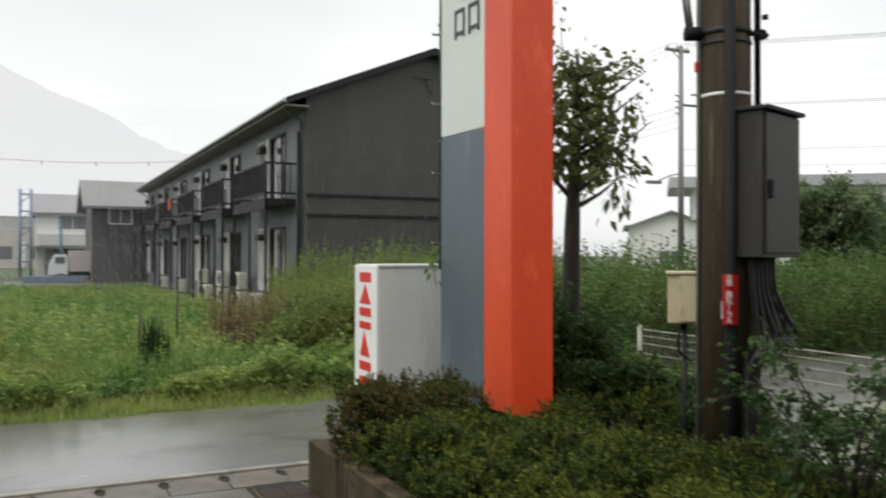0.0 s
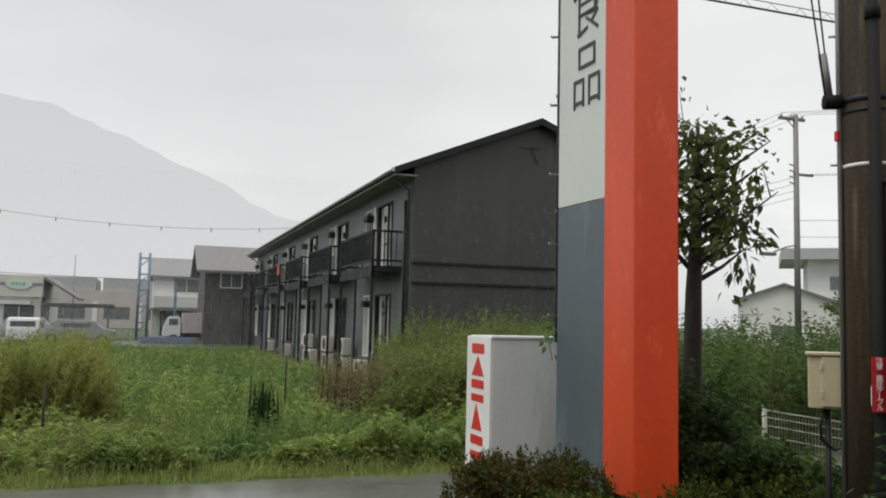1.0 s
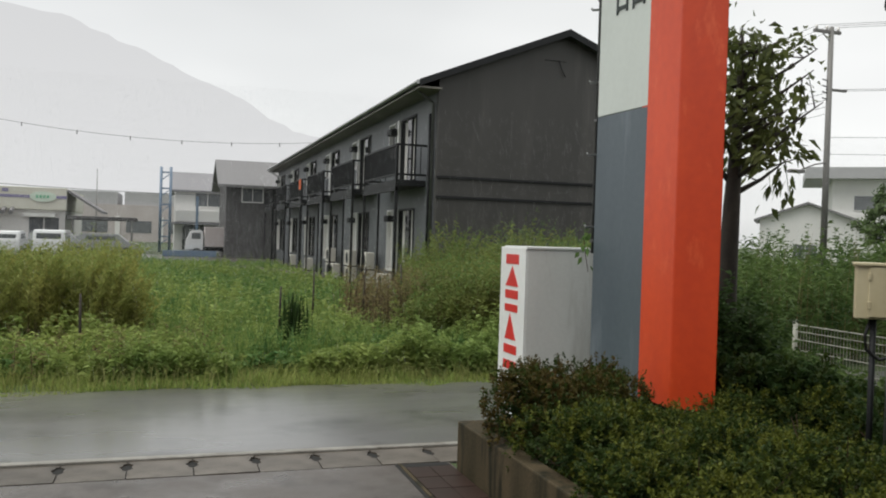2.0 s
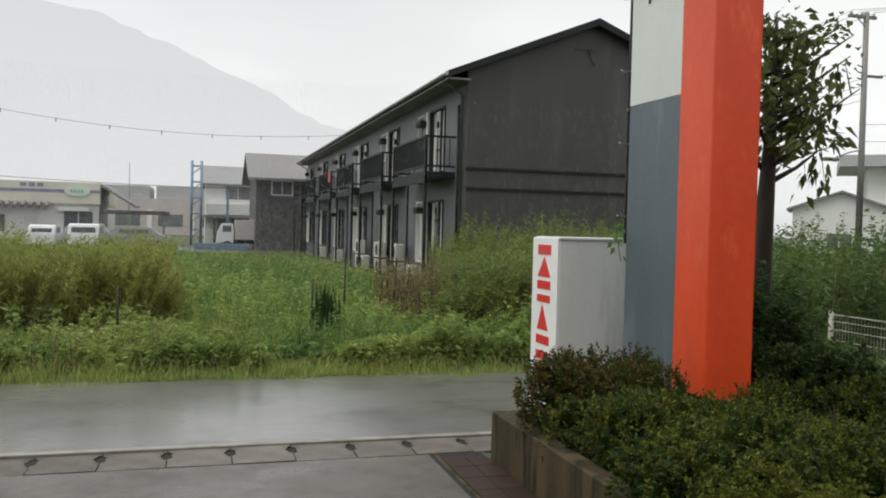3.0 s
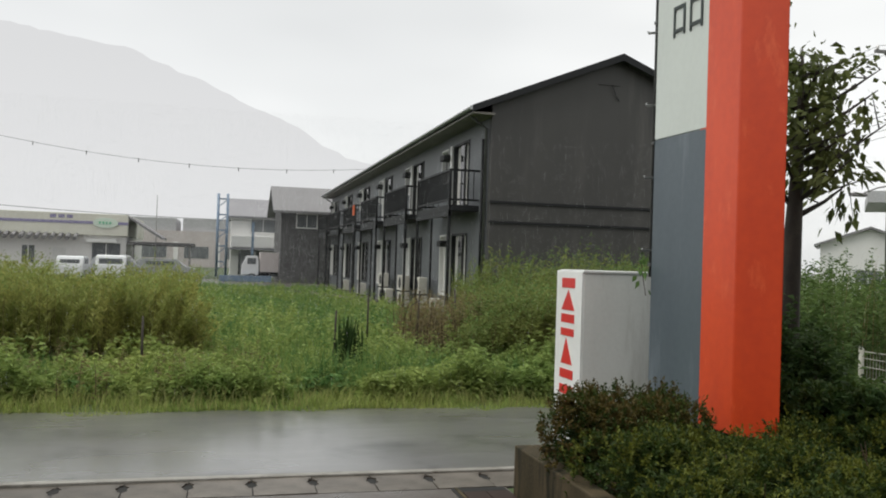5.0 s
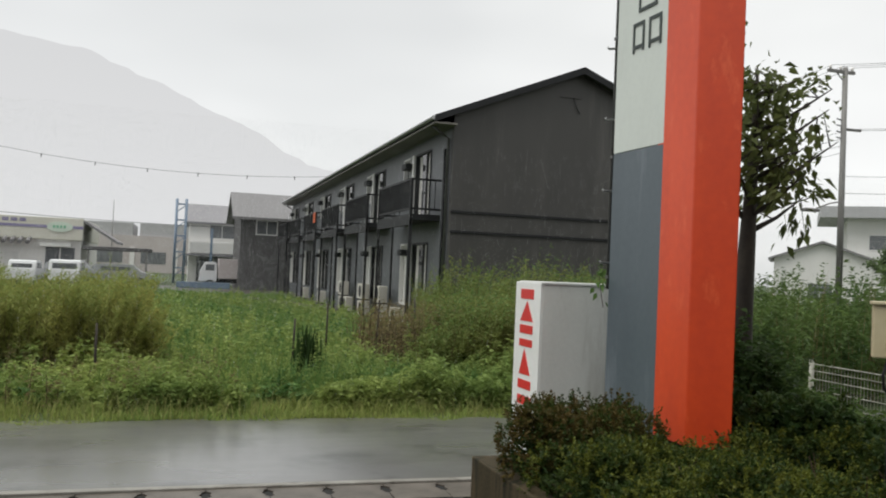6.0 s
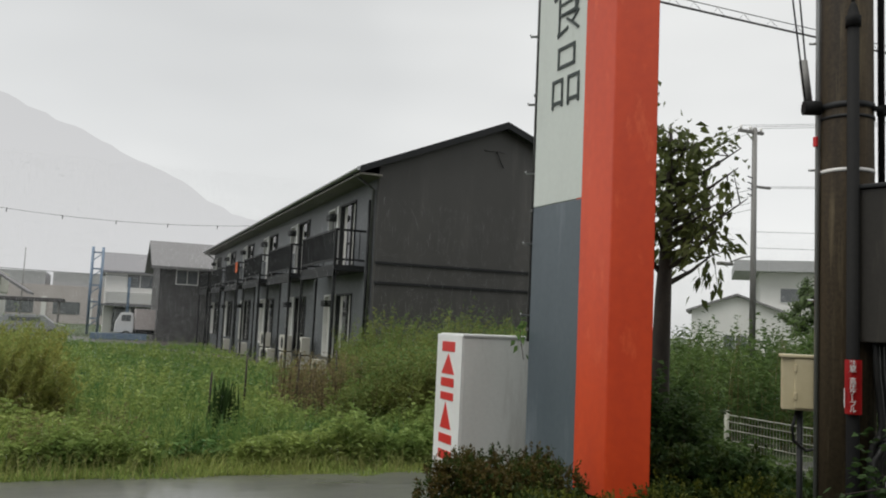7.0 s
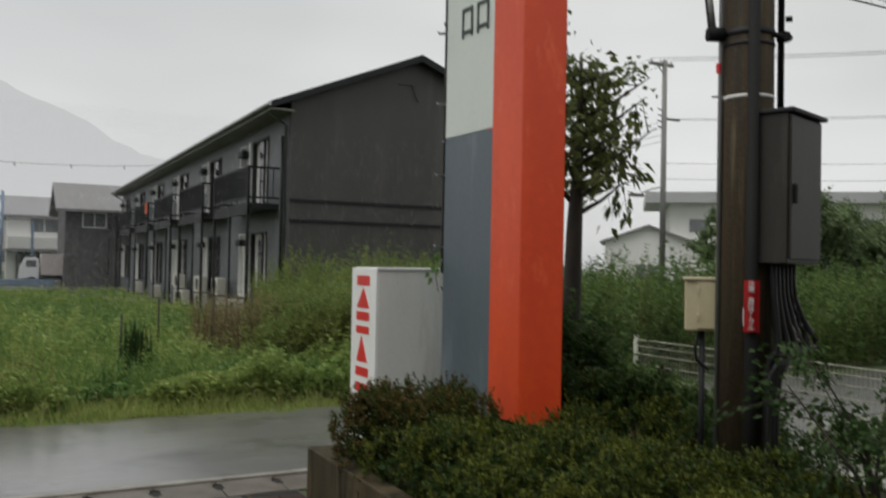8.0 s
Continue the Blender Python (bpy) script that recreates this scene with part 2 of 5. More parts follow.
def thing(name, label, category, at=(0, 0, 0), turn=0, group="", kind=""):
    ob = new(name)
    ob.matrix_basis = pose(*at, 0, 0, turn)
    return tagged(ob, label, category, group, kind)


def box(x0, x1, y0, y1, z0, z1, bevel=0.0, bm=None):
    bm = bm or bmesh.new()
    made = bmesh.ops.create_cube(bm, size=1, matrix=Matrix.LocRotScale(((x0 + x1) / 2, (y0 + y1) / 2, (z0 + z1) / 2), None, (x1 - x0, y1 - y0, z1 - z0)))
    if bevel:
        edges = list({e for v in made["verts"] for e in v.link_edges})
        bmesh.ops.bevel(bm, geom=edges, offset=bevel, segments=2, affect="EDGES", profile=0.5)
    return bm


def prism(points, z0, z1, bevel=0.0):
    """An upright prism on a plan of (x, y) points, counter-clockwise."""
    bm = bmesh.new()
    low = [bm.verts.new((x, y, z0)) for x, y in points]
    high = [bm.verts.new((x, y, z1)) for x, y in points]
    n = len(points)
    bm.faces.new(low[::-1])
    bm.faces.new(high)
    for i in range(n):
        bm.faces.new((low[i], low[(i + 1) % n], high[(i + 1) % n], high[i]))
    bmesh.ops.recalc_face_normals(bm, faces=bm.faces)
    if bevel:
        bmesh.ops.bevel(bm, geom=list(bm.edges), offset=bevel, segments=2, affect="EDGES")
    return bm


def tube(points, radii, sides=8, bm=None):
    """A round, tapering tube along points."""
    bm = bm or bmesh.new()
    points = [Vector(p) for p in points]
    if not isinstance(radii, (list, tuple)):
        radii = [radii] * len(points)
    rings = []
    for i, (p, r) in enumerate(zip(points, radii)):
        d = (points[min(i + 1, len(points) - 1)] - points[max(i - 1, 0)]).normalized()
        u = d.cross(Vector((0, 0, 1)) if abs(d.z) < 0.9 else Vector((0, 1, 0))).normalized()
        v = d.cross(u)
        rings.append([bm.verts.new(p + r * (math.cos(a) * u + math.sin(a) * v)) for a in (2 * math.pi * k / sides for k in range(sides))])
    for a, b in zip(rings, rings[1:]):
        for k in range(sides):
            f = bm.faces.new((a[k], a[(k + 1) % sides], b[(k + 1) % sides], b[k]))
            f.smooth = sides > 5
    bm.faces.new(rings[0][::-1])
    bm.faces.new(rings[-1])
    return bm


def sag(a, b, drop, n=12):
    """Points of a hanging wire."""
    a, b = Vector(a), Vector(b)
    return [a.lerp(b, i / n) - Vector((0, 0, 4 * drop * (i / n) * (1 - i / n))) for i in range(n + 1)]


def raw(name, verts, faces, material):
    me = bpy.data.meshes.new(name)
    v, f = np.asarray(verts, np.float32).reshape(-1, 3), np.asarray(faces, np.int32)
    me.vertices.add(len(v))
    me.vertices.foreach_set("co", v.ravel())
    k = f.shape[1]
    me.loops.add(f.size)
    me.loops.foreach_set("vertex_index", f.ravel())
    me.polygons.add(len(f))
    me.polygons.foreach_set("loop_start", np.arange(0, f.size, k, dtype=np.int32))
    me.update(calc_edges=True)
    me.materials.append(material)
    return me


def unit(v):
    return v / np.maximum(np.linalg.norm(v, axis=1, keepdims=True), 1e-6)


def leaves(name, base, way, length, width, material, rng, droop=0.25, face=None):
    """Leaf blades: a kite of two folded triangles from base along way."""
    n = len(base)
    way = unit(way)
    side = unit(np.cross(way, rng.normal(size=(n, 3)) if face is None else face + rng.normal(size=(n, 3)) * 0.45))
    up = np.cross(side, way)
    L, W = np.reshape(length, (-1, 1)) * np.ones((n, 1)), np.reshape(width, (-1, 1)) * np.ones((n, 1))
    mid = base + way * L * 0.45 + up * W * 0.15
    tip = base + way * L - np.array([0, 0, 1]) * L * droop
    v = np.stack([base, mid + side * W / 2, tip, mid - side * W / 2], 1).reshape(-1, 3)
    i = np.arange(n)[:, None] * 4
    f = np.concatenate([i + np.array([[0, 1, 2]]), i + np.array([[0, 2, 3]])], 0)
    return raw(name, v, f, material)


def blades(name, base, height, width, lean, material, rng):
    """Grass blades: bent, pointed strips of three triangles."""
    n = len(base)
    a = rng.uniform(0, 2 * np.pi, n)
    side = np.stack([np.cos(a), np.sin(a), np.zeros(n)], 1)
    b = rng.uniform(0, 2 * np.pi, n)
    out = np.stack([np.cos(b), np.sin(b), np.zeros(n)], 1) * np.reshape(lean, (-1, 1)) * np.ones((n, 1)) * rng.uniform(0.3, 1.5, (n, 1))
    h, w = np.reshape(height, (-1, 1)), np.reshape(width, (-1, 1)) * np.ones((n, 1))
    z = np.array([[0, 0, 1.0]])
    mid = base + z * h * 0.6 + out * h * 0.35
    tip = base + z * h * 0.92 + out * h
    v = np.stack([base - side * w / 2, base + side * w / 2, mid + side * w * 0.4, mid - side * w * 0.4, tip], 1).reshape(-1, 3)
    i = np.arange(n)[:, None] * 5
    f = np.concatenate([i + np.array([[0, 1, 2]]), i + np.array([[0, 2, 3]]), i + np.array([[3, 2, 4]])], 0)
    return raw(name, v, f, material)


def lumps(x, y, scale, seed=0.0):
    """Smooth noise in 0..1 over the plan, quick enough for many points."""
    s = np.zeros_like(x)
    for k, (fx, fy, ph) in enumerate(((1.0, 0.31, 0.3), (-0.47, 1.1, 1.9), (0.83, -0.92, 4.1), (1.9, 1.45, 2.2), (-2.3, 1.7, 5.5), (3.1, -2.9, 0.9))):
        s += np.sin((fx * x + fy * y) / scale + ph + seed) / (1 + 0.35 * k)
    return 0.5 + s / 7.0


# ---------------------------------------------------------------- ground, road, forecourt
ground = part("ground", box(-3000, 3000, -3000, 3000, -0.6, -0.012), MEADOW)
tagged(ground, "green weedy meadow ground reaching to the hills", "ground", kind="structure")
road = part("road", box(-90, 90, 7.31, 10.5, -0.3, 0.0), ASPHALT)
tagged(road, "narrow wet asphalt road with a film of rain water", "road", kind="structure")
forecourt = part("forecourt", box(-40, 2.08, -3.0, 6.72, -0.3, 0.0), FORECOURT)
tagged(forecourt, "wet patched asphalt forecourt of a shop", "pavement", kind="structure")
yard = part("yard", box(5.65, 60, -3.0, 7.25, -0.3, -0.004), wet("wet_yard_concrete", (0.30, 0.29, 0.27), (0.22, 0.215, 0.2), 0.5, 0.3, 0.8))
tagged(yard, "pale wet concrete yard behind a mesh fence", "pavement", kind="structure")

gutter = thing("gutter", "concrete roadside gutter with drain-holed lids", "gutter", kind="structure")
# shallow near-black slab; the shade of a deep drain is put into its colour
part("black_hole_fill", box(-40, 2.4, 6.715, 7.24, -0.4, -0.009), DARK, gutter)
lip = part("lip", box(-40, 2.4, 7.225, 7.315, -0.2, 0.024, 0.008), LIP_CONCRETE, gutter, "worn raised concrete edge")


def lid_mesh():
    """A lid half a metre long with a rounded drain notch at each end."""
    ring = [(0.0, 0.0), (0.49, 0.0)]
    ring += [(0.49 - 0.042 * math.sin(a) * (1.25 if k % 2 else 0.85), 0.33 - 0.105 * math.cos(a)) for k, a in ((k, k * math.pi / 6) for k in range(7))]
    ring += [(0.49, 0.49), (0.0, 0.49)]
    ring += [(0.036 * math.sin(a) * (0.8 if k % 2 else 1.3), 0.33 + 0.105 * math.cos(a)) for k, a in ((k, k * math.pi / 6) for k in range(7))]
    return mesh_of(prism(ring, -0.06, 0.0), "lid")


lid_data = lid_mesh()
lid_data.materials.append(CONCRETE)
rnd = random.Random(4)
for i in range(-26, 5):
    lid = new("lid", lid_data)
    lid.parent = gutter
    lid.matrix_basis = pose(0.005 + 0.5 * i, 6.73, 0.003 + rnd.uniform(-0.004, 0.004), rnd.uniform(-0.4, 0.4), rnd.uniform(-0.3, 0.3), 0)

strip = thing("tile_strip", "dark brown wet tiled strip beside the planter", "paving", kind="structure")
part("bed", box(1.6, 2.06, 0.5, 6.72, -0.2, 0.004), DARK, strip)
part("edging", box(1.63, 1.66, 0.5, 6.72, -0.1, 0.012, 0.006), OLD_CONCRETE, strip, "narrow worn concrete edging")
tile_data = mesh_of(box(0, 0.192, 0, 0.295, -0.02, 0.012, 0.003), "tile")
tile_data.materials.append(TILE)
for i in range(20):
    for j in range(2):
        t_ = new("tile", tile_data)
        t_.parent = strip
        t_.matrix_basis = pose(1.665 + 0.198 * j, 0.55 + 0.302 * i, 0.002, rnd.uniform(-0.3, 0.3), 0, 0)

planter = thing("planter", "low weathered concrete planter wall stained by rain", "planter", kind="structure")
for a, b in (((2.07, 0.4), (2.22, 6.5)), ((2.22, 6.35), (7.0, 6.5))):
    part("wall", box(a[0], b[0], a[1], b[1], -0.2, 0.40, 0.012), OLD_CONCRETE, planter)
part("soil", box(2.22, 5.6, 0.4, 6.35, -0.2, 0.30), SOIL, planter)
apron = part("apron", box(2.5, 9.0, 6.5, 7.31, -0.3, -0.002), ASPHALT)
tagged(apron, "wet asphalt apron between planter and road", "pavement", kind="structure")

# unseen shop wall and canopy behind the camera, sized to block sky light
unseen_wall = part("wall_south", box(-40, 40, -3.4, -3.0, 0, 5.0), GREY_WALL)
tagged(unseen_wall, "unseen plain grey wall behind the viewer, added to block light", "wall", kind="structure")
canopy = part("canopy", box(-14, 14, -3.0, 0.4, 3.3, 3.6), GREY_WALL)
tagged(canopy, "unseen flat canopy over the viewer, added to block sky light", "canopy", kind="structure")


# ---------------------------------------------------------------- sign tower
tower = thing("sign_tower", "tall orange roadside sign tower with white and slate side panel", "sign", (3.65, 6.33, 0))
T0 = 9.5
column_plan = [(0.0, -0.0), (0.0, -0.475), (0.25, -0.73), (0.46, -0.36), (0.5, 0.0), (0.5, 0.1), (0.0, 0.1)]
part("column", prism(column_plan[::1], 0.58, T0, 0.006), ORANGE, tower, "faded orange painted column with a sharp crease")
part("footing", prism([(0.06, 0.06), (0.09, -0.45), (0.26, -0.58), (0.4, -0.3), (0.42, 0.06)], 0.2, 0.6), OLD_CONCRETE, tower)
part("slate_panel", prism([(-0.035, 0.83), (0.0, 0.001), (0.46, 0.001), (0.46, 0.83)], 0.28, 3.09, 0.005), SIGN_GREY, tower, "slate grey lower panel")
part("white_panel", prism([(-0.035, 0.83), (0.0, 0.001), (0.46, 0.001), (0.46, 0.83)], 3.093, T0, 0.005), SIGN_WHITE, tower, "off-white upper panel")
part("conduit", tube([(-0.03, 0.86, 1.8), (-0.03, 0.86, T0)], 0.013), STEEL_GREY, tower, "thin grey conduit")
for k in range(7):
    part("conduit_clip", box(-0.05, -0.012, 0.826, 0.876, 1.9 + 1.15 * k, 1.93 + 1.15 * k, 0.003), STEEL_GREY, tower)
for k in range(9):
    z = 2.05 + 0.69 * k
    part("step_bolt", tube([(0.0, 0.83, z), (-0.09, 0.90, z), (-0.095, 0.905, z + 0.02)], 0.012, 6), GALV, tower)


def writing(name, text, size, where, parent, material, squash=1.0, weight=-0.014):
    cu = bpy.data.curves.new(name, "FONT")
    cu.body, cu.size, cu.extrude, cu.offset, cu.align_x, cu.align_y = text, size, 0.004, weight * size, "CENTER", "CENTER"
    ob = new(name, cu)
    ob.data.materials.append(material)
    ob.parent = parent
    ob.matrix_basis = where @ Matrix.Diagonal((squash, 1, 1, 1))
    return ob


for char, z in (("\u98df", 4.92), ("\u54c1", 4.24)):
    writing("character", char, 0.68, pose(-0.020, 0.32, z, 90, 0, -87.6), tower, LETTER, 0.82)

# ---------------------------------------------------------------- vending machine
vend = thing("vending_machine", "white and grey drinks vending machine seen from its plain back", "vending machine", (3.12, 7.6, 0.0))
part("body", box(0.012, 1.15, 0, 0.56, 0.08, 1.83, 0.012), MACHINE_GREY, vend, "rain-wet grey back panel")
part("top_edge", box(0.0, 1.16, -0.012, 0.57, 1.815, 1.842, 0.006), MACHINE_WHITE, vend)
part("side_panel", box(-0.004, 0.014, 0.004, 0.575, 0.08, 1.828, 0.004), MACHINE_WHITE, vend, "white side panel")
part("front_door", box(-0.002, 1.155, 0.577, 0.66, 0.08, 1.83, 0.01), MACHINE_WHITE, vend)
for x in (0.08, 1.05):
    for y in (0.06, 0.5):
        part("foot", tube([(x, y, 0), (x, y, 0.085)], 0.025), BLACK_METAL, vend)


def mark(z1, thick, z0, wedge):
    """A plain red shape printed on the side panel: a bar, and under it a wedge."""
    zb = z1 - thick
    bm = box(-0.0085, -0.0035, 0.17, 0.50, zb, z1)
    if wedge:
        y0, y1, y2 = wedge
        a = [bm.verts.new((x, y, z)) for x in (-0.0085, -0.0035) for y, z in ((y0, z0), (y1, z0), (y2, zb - 0.02))]
        bm.faces.new((a[0], a[1], a[2]))
        bm.faces.new((a[5], a[4], a[3]))
        for i in range(3):
            bm.faces.new((a[i], a[i + 3], a[(i + 1) % 3 + 3], a[(i + 1) % 3]))
        bmesh.ops.recalc_face_normals(bm, faces=bm.faces)
    part("mark", bm, RED, vend, "plain red printed shape")


mark(1.757, 0.10, 1.43, (0.17, 0.50, 0.33))
mark(1.39, 0.087, None, None)
mark(1.245, 0.075, 0.885, (0.20, 0.48, 0.36))
mark(0.83, 0.09, None, None)
mark(0.67, 0.09, 0.34, (0.17, 0.5, 0.3))


# ---------------------------------------------------------------- apartment block
X0, X1, Y0, Y1, EZ, RZ, RX = 6.7, 14.17, 22.0, 57.4, 6.1, 7.886, 10.435
apart = thing("apartment_building", "long two-storey apartment block in charcoal siding with black balconies", "building")
slope = (RZ - EZ) / (RX - 6.04)


def roof_z(x):
    return RZ - slope * abs(x - RX)


def gable(y0, y1):
    bm = bmesh.new()
    plan = [(X0, 0), (X1, 0), (X1, roof_z(X1) - 0.12), (RX, RZ - 0.12), (X0, roof_z(X0) - 0.12)]
    a, b = [bm.verts.new((x, y0, z)) for x, z in plan], [bm.verts.new((x, y1, z)) for x, z in plan]
    bm.faces.new(a)
    bm.faces.new(b[::-1])
    for i in range(5):
        bm.faces.new((a[i], b[i], b[(i + 1) % 5], a[(i + 1) % 5]))
    bmesh.ops.recalc_face_normals(bm, faces=bm.faces)
    return bm


part("gable_wall", gable(Y0, Y0 + 0.2), CHARCOAL, apart, "charcoal sided gable wall")
part("gable_wall", gable(Y1 - 0.2, Y1), CHARCOAL, apart)
part("east_wall", box(X1 - 0.2, X1, Y0 + 0.2, Y1 - 0.2, 0, roof_z(X1) - 0.12), CHARCOAL, apart)
for z in (3.568, 3.019):
    part("band", box(X0 - 0.02, X1 + 0.02, Y0 - 0.05, Y0 + 0.02, z - 0.05, z + 0.03, 0.008), BLACK_METAL, apart, "black horizontal flashing band")
for side in (-1, 1):
    x_e = 6.04 if side < 0 else 2 * RX - 6.04
    bm = bmesh.new()
    q = [(x_e, Y0 - 0.3, EZ), (RX, Y0 - 0.3, RZ), (RX, Y1 + 0.3, RZ), (x_e, Y1 + 0.3, EZ)]
    top = [bm.verts.new(p) for p in q]
    low = [bm.verts.new((p[0], p[1], p[2] - 0.12)) for p in q]
    bm.faces.new(top)
    bm.faces.new(low[::-1])
    for i in range(4):
        bm.faces.new((top[i], low[i], low[(i + 1) % 4], top[(i + 1) % 4]))
    bmesh.ops.recalc_face_normals(bm, faces=bm.faces)
    part("roof", bm, ROOF_DARK, apart, "dark low-pitched roof")
    vb = bmesh.new()
    q = [(x_e, EZ + 0.02), (RX, RZ + 0.02), (RX, RZ - 0.18), (x_e, EZ - 0.16)]
    a, b = [vb.verts.new((x, Y0 - 0.335, z)) for x, z in q], [vb.verts.new((x, Y0 - 0.30, z)) for x, z in q]
    vb.faces.new(a)
    vb.faces.new(b[::-1])
    for i in range(4):
        vb.faces.new((a[i], a[(i + 1) % 4], b[(i + 1) % 4], b[i]))
    bmesh.ops.recalc_face_normals(vb, faces=vb.faces)
    part("bargeboard", vb, BLACK_METAL, apart)
part("soffit", box(6.06, X0, Y0 - 0.28, Y1 + 0.28, EZ - 0.2, EZ - 0.15), SOFFIT, apart)
part("rain_gutter", tube([(6.0, Y0 - 0.33, EZ - 0.06), (6.0, Y1 + 0.33, EZ - 0.06)], 0.06), GALV, apart)
part("downpipe", tube([(6.02, Y0 + 0.25, EZ - 0.1), (6.35, Y0 + 0.3, EZ - 0.32), (X0 - 0.06, Y0 + 0.3, EZ - 0.5), (X0 - 0.06, Y0 + 0.3, 0.2)], 0.045), STEEL_GREY, apart)
part("downpipe", tube([(X0 - 0.05, Y0 + 0.62, 5.35), (X0 - 0.05, Y0 + 0.62, 0.2)], 0.04), BLACK_METAL, apart)
part("downpipe", tube([(6.02, Y1 - 0.25, EZ - 0.1), (6.35, Y1 - 0.3, EZ - 0.32), (X0 - 0.06, Y1 - 0.3, EZ - 0.5), (X0 - 0.06, Y1 - 0.3, 0.2)], 0.045), GALV, apart)
part("attic_vent", box(RX - 0.6, RX + 0.05, Y0 - 0.03, Y0 - 0.002, 7.04, 7.07), CHARCOAL, apart)
part("attic_cable", tube([(RX - 0.2, Y0 - 0.05, 7.05), (RX - 0.08, Y0 - 0.06, 6.75), (RX + 0.02, Y0 - 0.05, 6.6)], 0.013, 6), BLACK_METAL, apart)

GLASS = mat("dark_window_glass", (0.02, 0.022, 0.024), rough=0.06, bump=0, spec=0.7)
UNIT = 5.95
# front wall in strips, so that windows are real openings
openings = []
for k in range(6):
    y = Y0 + UNIT * k
    for z0, z1 in ((3.55, 5.55), (0.75, 2.75)):
        openings.append((y + 2.1, y + 3.8, z0, z1, "french"))
        openings.append((y + 4.5, y + 5.3, z0 + (0.0 if z0 < 1 else 0.9), z1, "door" if z0 < 1 else "small"))
rows_y = sorted({Y0 + 0.2, Y1 - 0.2, *(o[0] for o in openings), *(o[1] for o in openings)})
fw = bmesh.new()
for a, b in zip(rows_y, rows_y[1:]):
    cuts = sorted((o[2], o[3]) for o in openings if o[0] <= a + 0.01 and o[1] >= b - 0.01)
    z = 0.0
    for c0, c1 in cuts:
        box(X0, X0 + 0.18, a, b, z, c0, bm=fw)
        z = c1
    box(X0, X0 + 0.18, a, b, z, EZ - 0.15, bm=fw)
part("front_wall", fw, GREY_WALL, apart, "grey rendered balcony front")
part("inner_wall", box(X0 + 0.9, X0 + 1.0, Y0 + 0.2, Y1 - 0.2, 0, EZ - 0.2), GREY_WALL, apart)
for y0, y1, z0, z1, kind in openings:
    w = part("door" if kind == "door" else "window", box(X0 + 0.10, X0 + 0.12, y0 + 0.05, y1 - 0.05, z0 + 0.05, z1 - 0.05), GLASS if kind == "small" else CURTAIN, apart)
    fr = bmesh.new()
    for a, b, c, d in ((y0, y1, z0, z0 + 0.06), (y0, y1, z1 - 0.06, z1), (y0, y0 + 0.06, z0 + 0.06, z1 - 0.06), (y1 - 0.06, y1, z0 + 0.06, z1 - 0.06)):
        box(X0 - 0.03, X0 + 0.13, a, b, c, d, bm=fr)
    part("frame", fr, BLACK_METAL if kind == "french" else WHITE_FRAME, w)
    if kind == "french":
        m_ = (y0 + y1) / 2
        part("mullion", box(X0 + 0.02, X0 + 0.10, m_ - 0.2, m_ + 0.2, z0 + 0.06, z1 - 0.06), GLASS, w)
        part("shutter_box", box(X0 - 0.09, X0, y1 + 0.02, y1 + 0.26, z0, z1), WHITE_FRAME, apart, "white shutter case")

for k in range(6):
    y = Y0 + 1.0 + UNIT * k
    y_f = y + 4.1
    bal = part("balcony", box(5.82, X0, y, y_f, 3.33, 3.5, 0.01), BLACK_METAL, apart, "black steel balcony with upright bars")
    fill = bmesh.new()
    for z in (4.46, 3.62):
        box(5.82, 5.87, y, y_f, z, z + 0.06, bm=fill)
        for ye in (y, y_f - 0.05):
            box(5.87, X0, ye, ye + 0.05, z, z + 0.06, bm=fill)
    part("rail", fill, BLACK_METAL, bal)
    for ye in (y, y_f - 0.06):
        part("post", box(5.80, 5.88, ye, ye + 0.07, 0.0, 4.52), BLACK_METAL, bal)
    for j in range(36):
        part("bar", box(5.835, 5.855, y + 0.08 + j * 0.11, y + 0.105 + j * 0.11, 3.66, 4.46), BLACK_METAL, bal) if j * 0.11 < 3.9 else None
    for ye in (y + 0.015, y_f - 0.035):
        for j in range(4):
            part("bar", box(5.98 + j * 0.18, 6.005 + j * 0.18, ye, ye + 0.02, 3.66, 4.46), BLACK_METAL, bal)
    part("beam", box(5.8, 5.9, y - 0.0, y_f, 3.18, 3.325), BLACK_METAL, bal)
    part("inner_post", box(6.4, 6.46, y_f + 0.4, y_f + 0.47, 0, 3.33), BLACK_METAL, bal)
    hood = part("vent_hood", box(X0 - 0.32, X0, y + 3.0, y + 3.5, 5.1, 5.3, 0.04), BLACK_METAL, apart)
    part("vent_hood", box(X0 - 0.32, X0, y + 3.1, y + 3.6, 2.35, 2.55, 0.04), BLACK_METAL, apart)


def air_con(x, y, z):
    ac = thing("air_conditioner", "ivory outdoor air-conditioner unit beside the apartment wall", "air conditioner", (x, y, z), group="air conditioners of the apartments")
    part("case", box(-0.15, 0.15, -0.4, 0.4, 0.05, 0.62, 0.012), AC_WHITE, ac)
    part("fan_grille", tube([(-0.148, -0.1, 0.34), (-0.162, -0.1, 0.34)], 0.22, 16), BLACK_METAL, ac)
    for ye in (-0.3, 0.3):
        part("foot", box(-0.17, 0.17, ye - 0.03, ye + 0.03, 0, 0.05), BLACK_METAL, ac)
    return ac


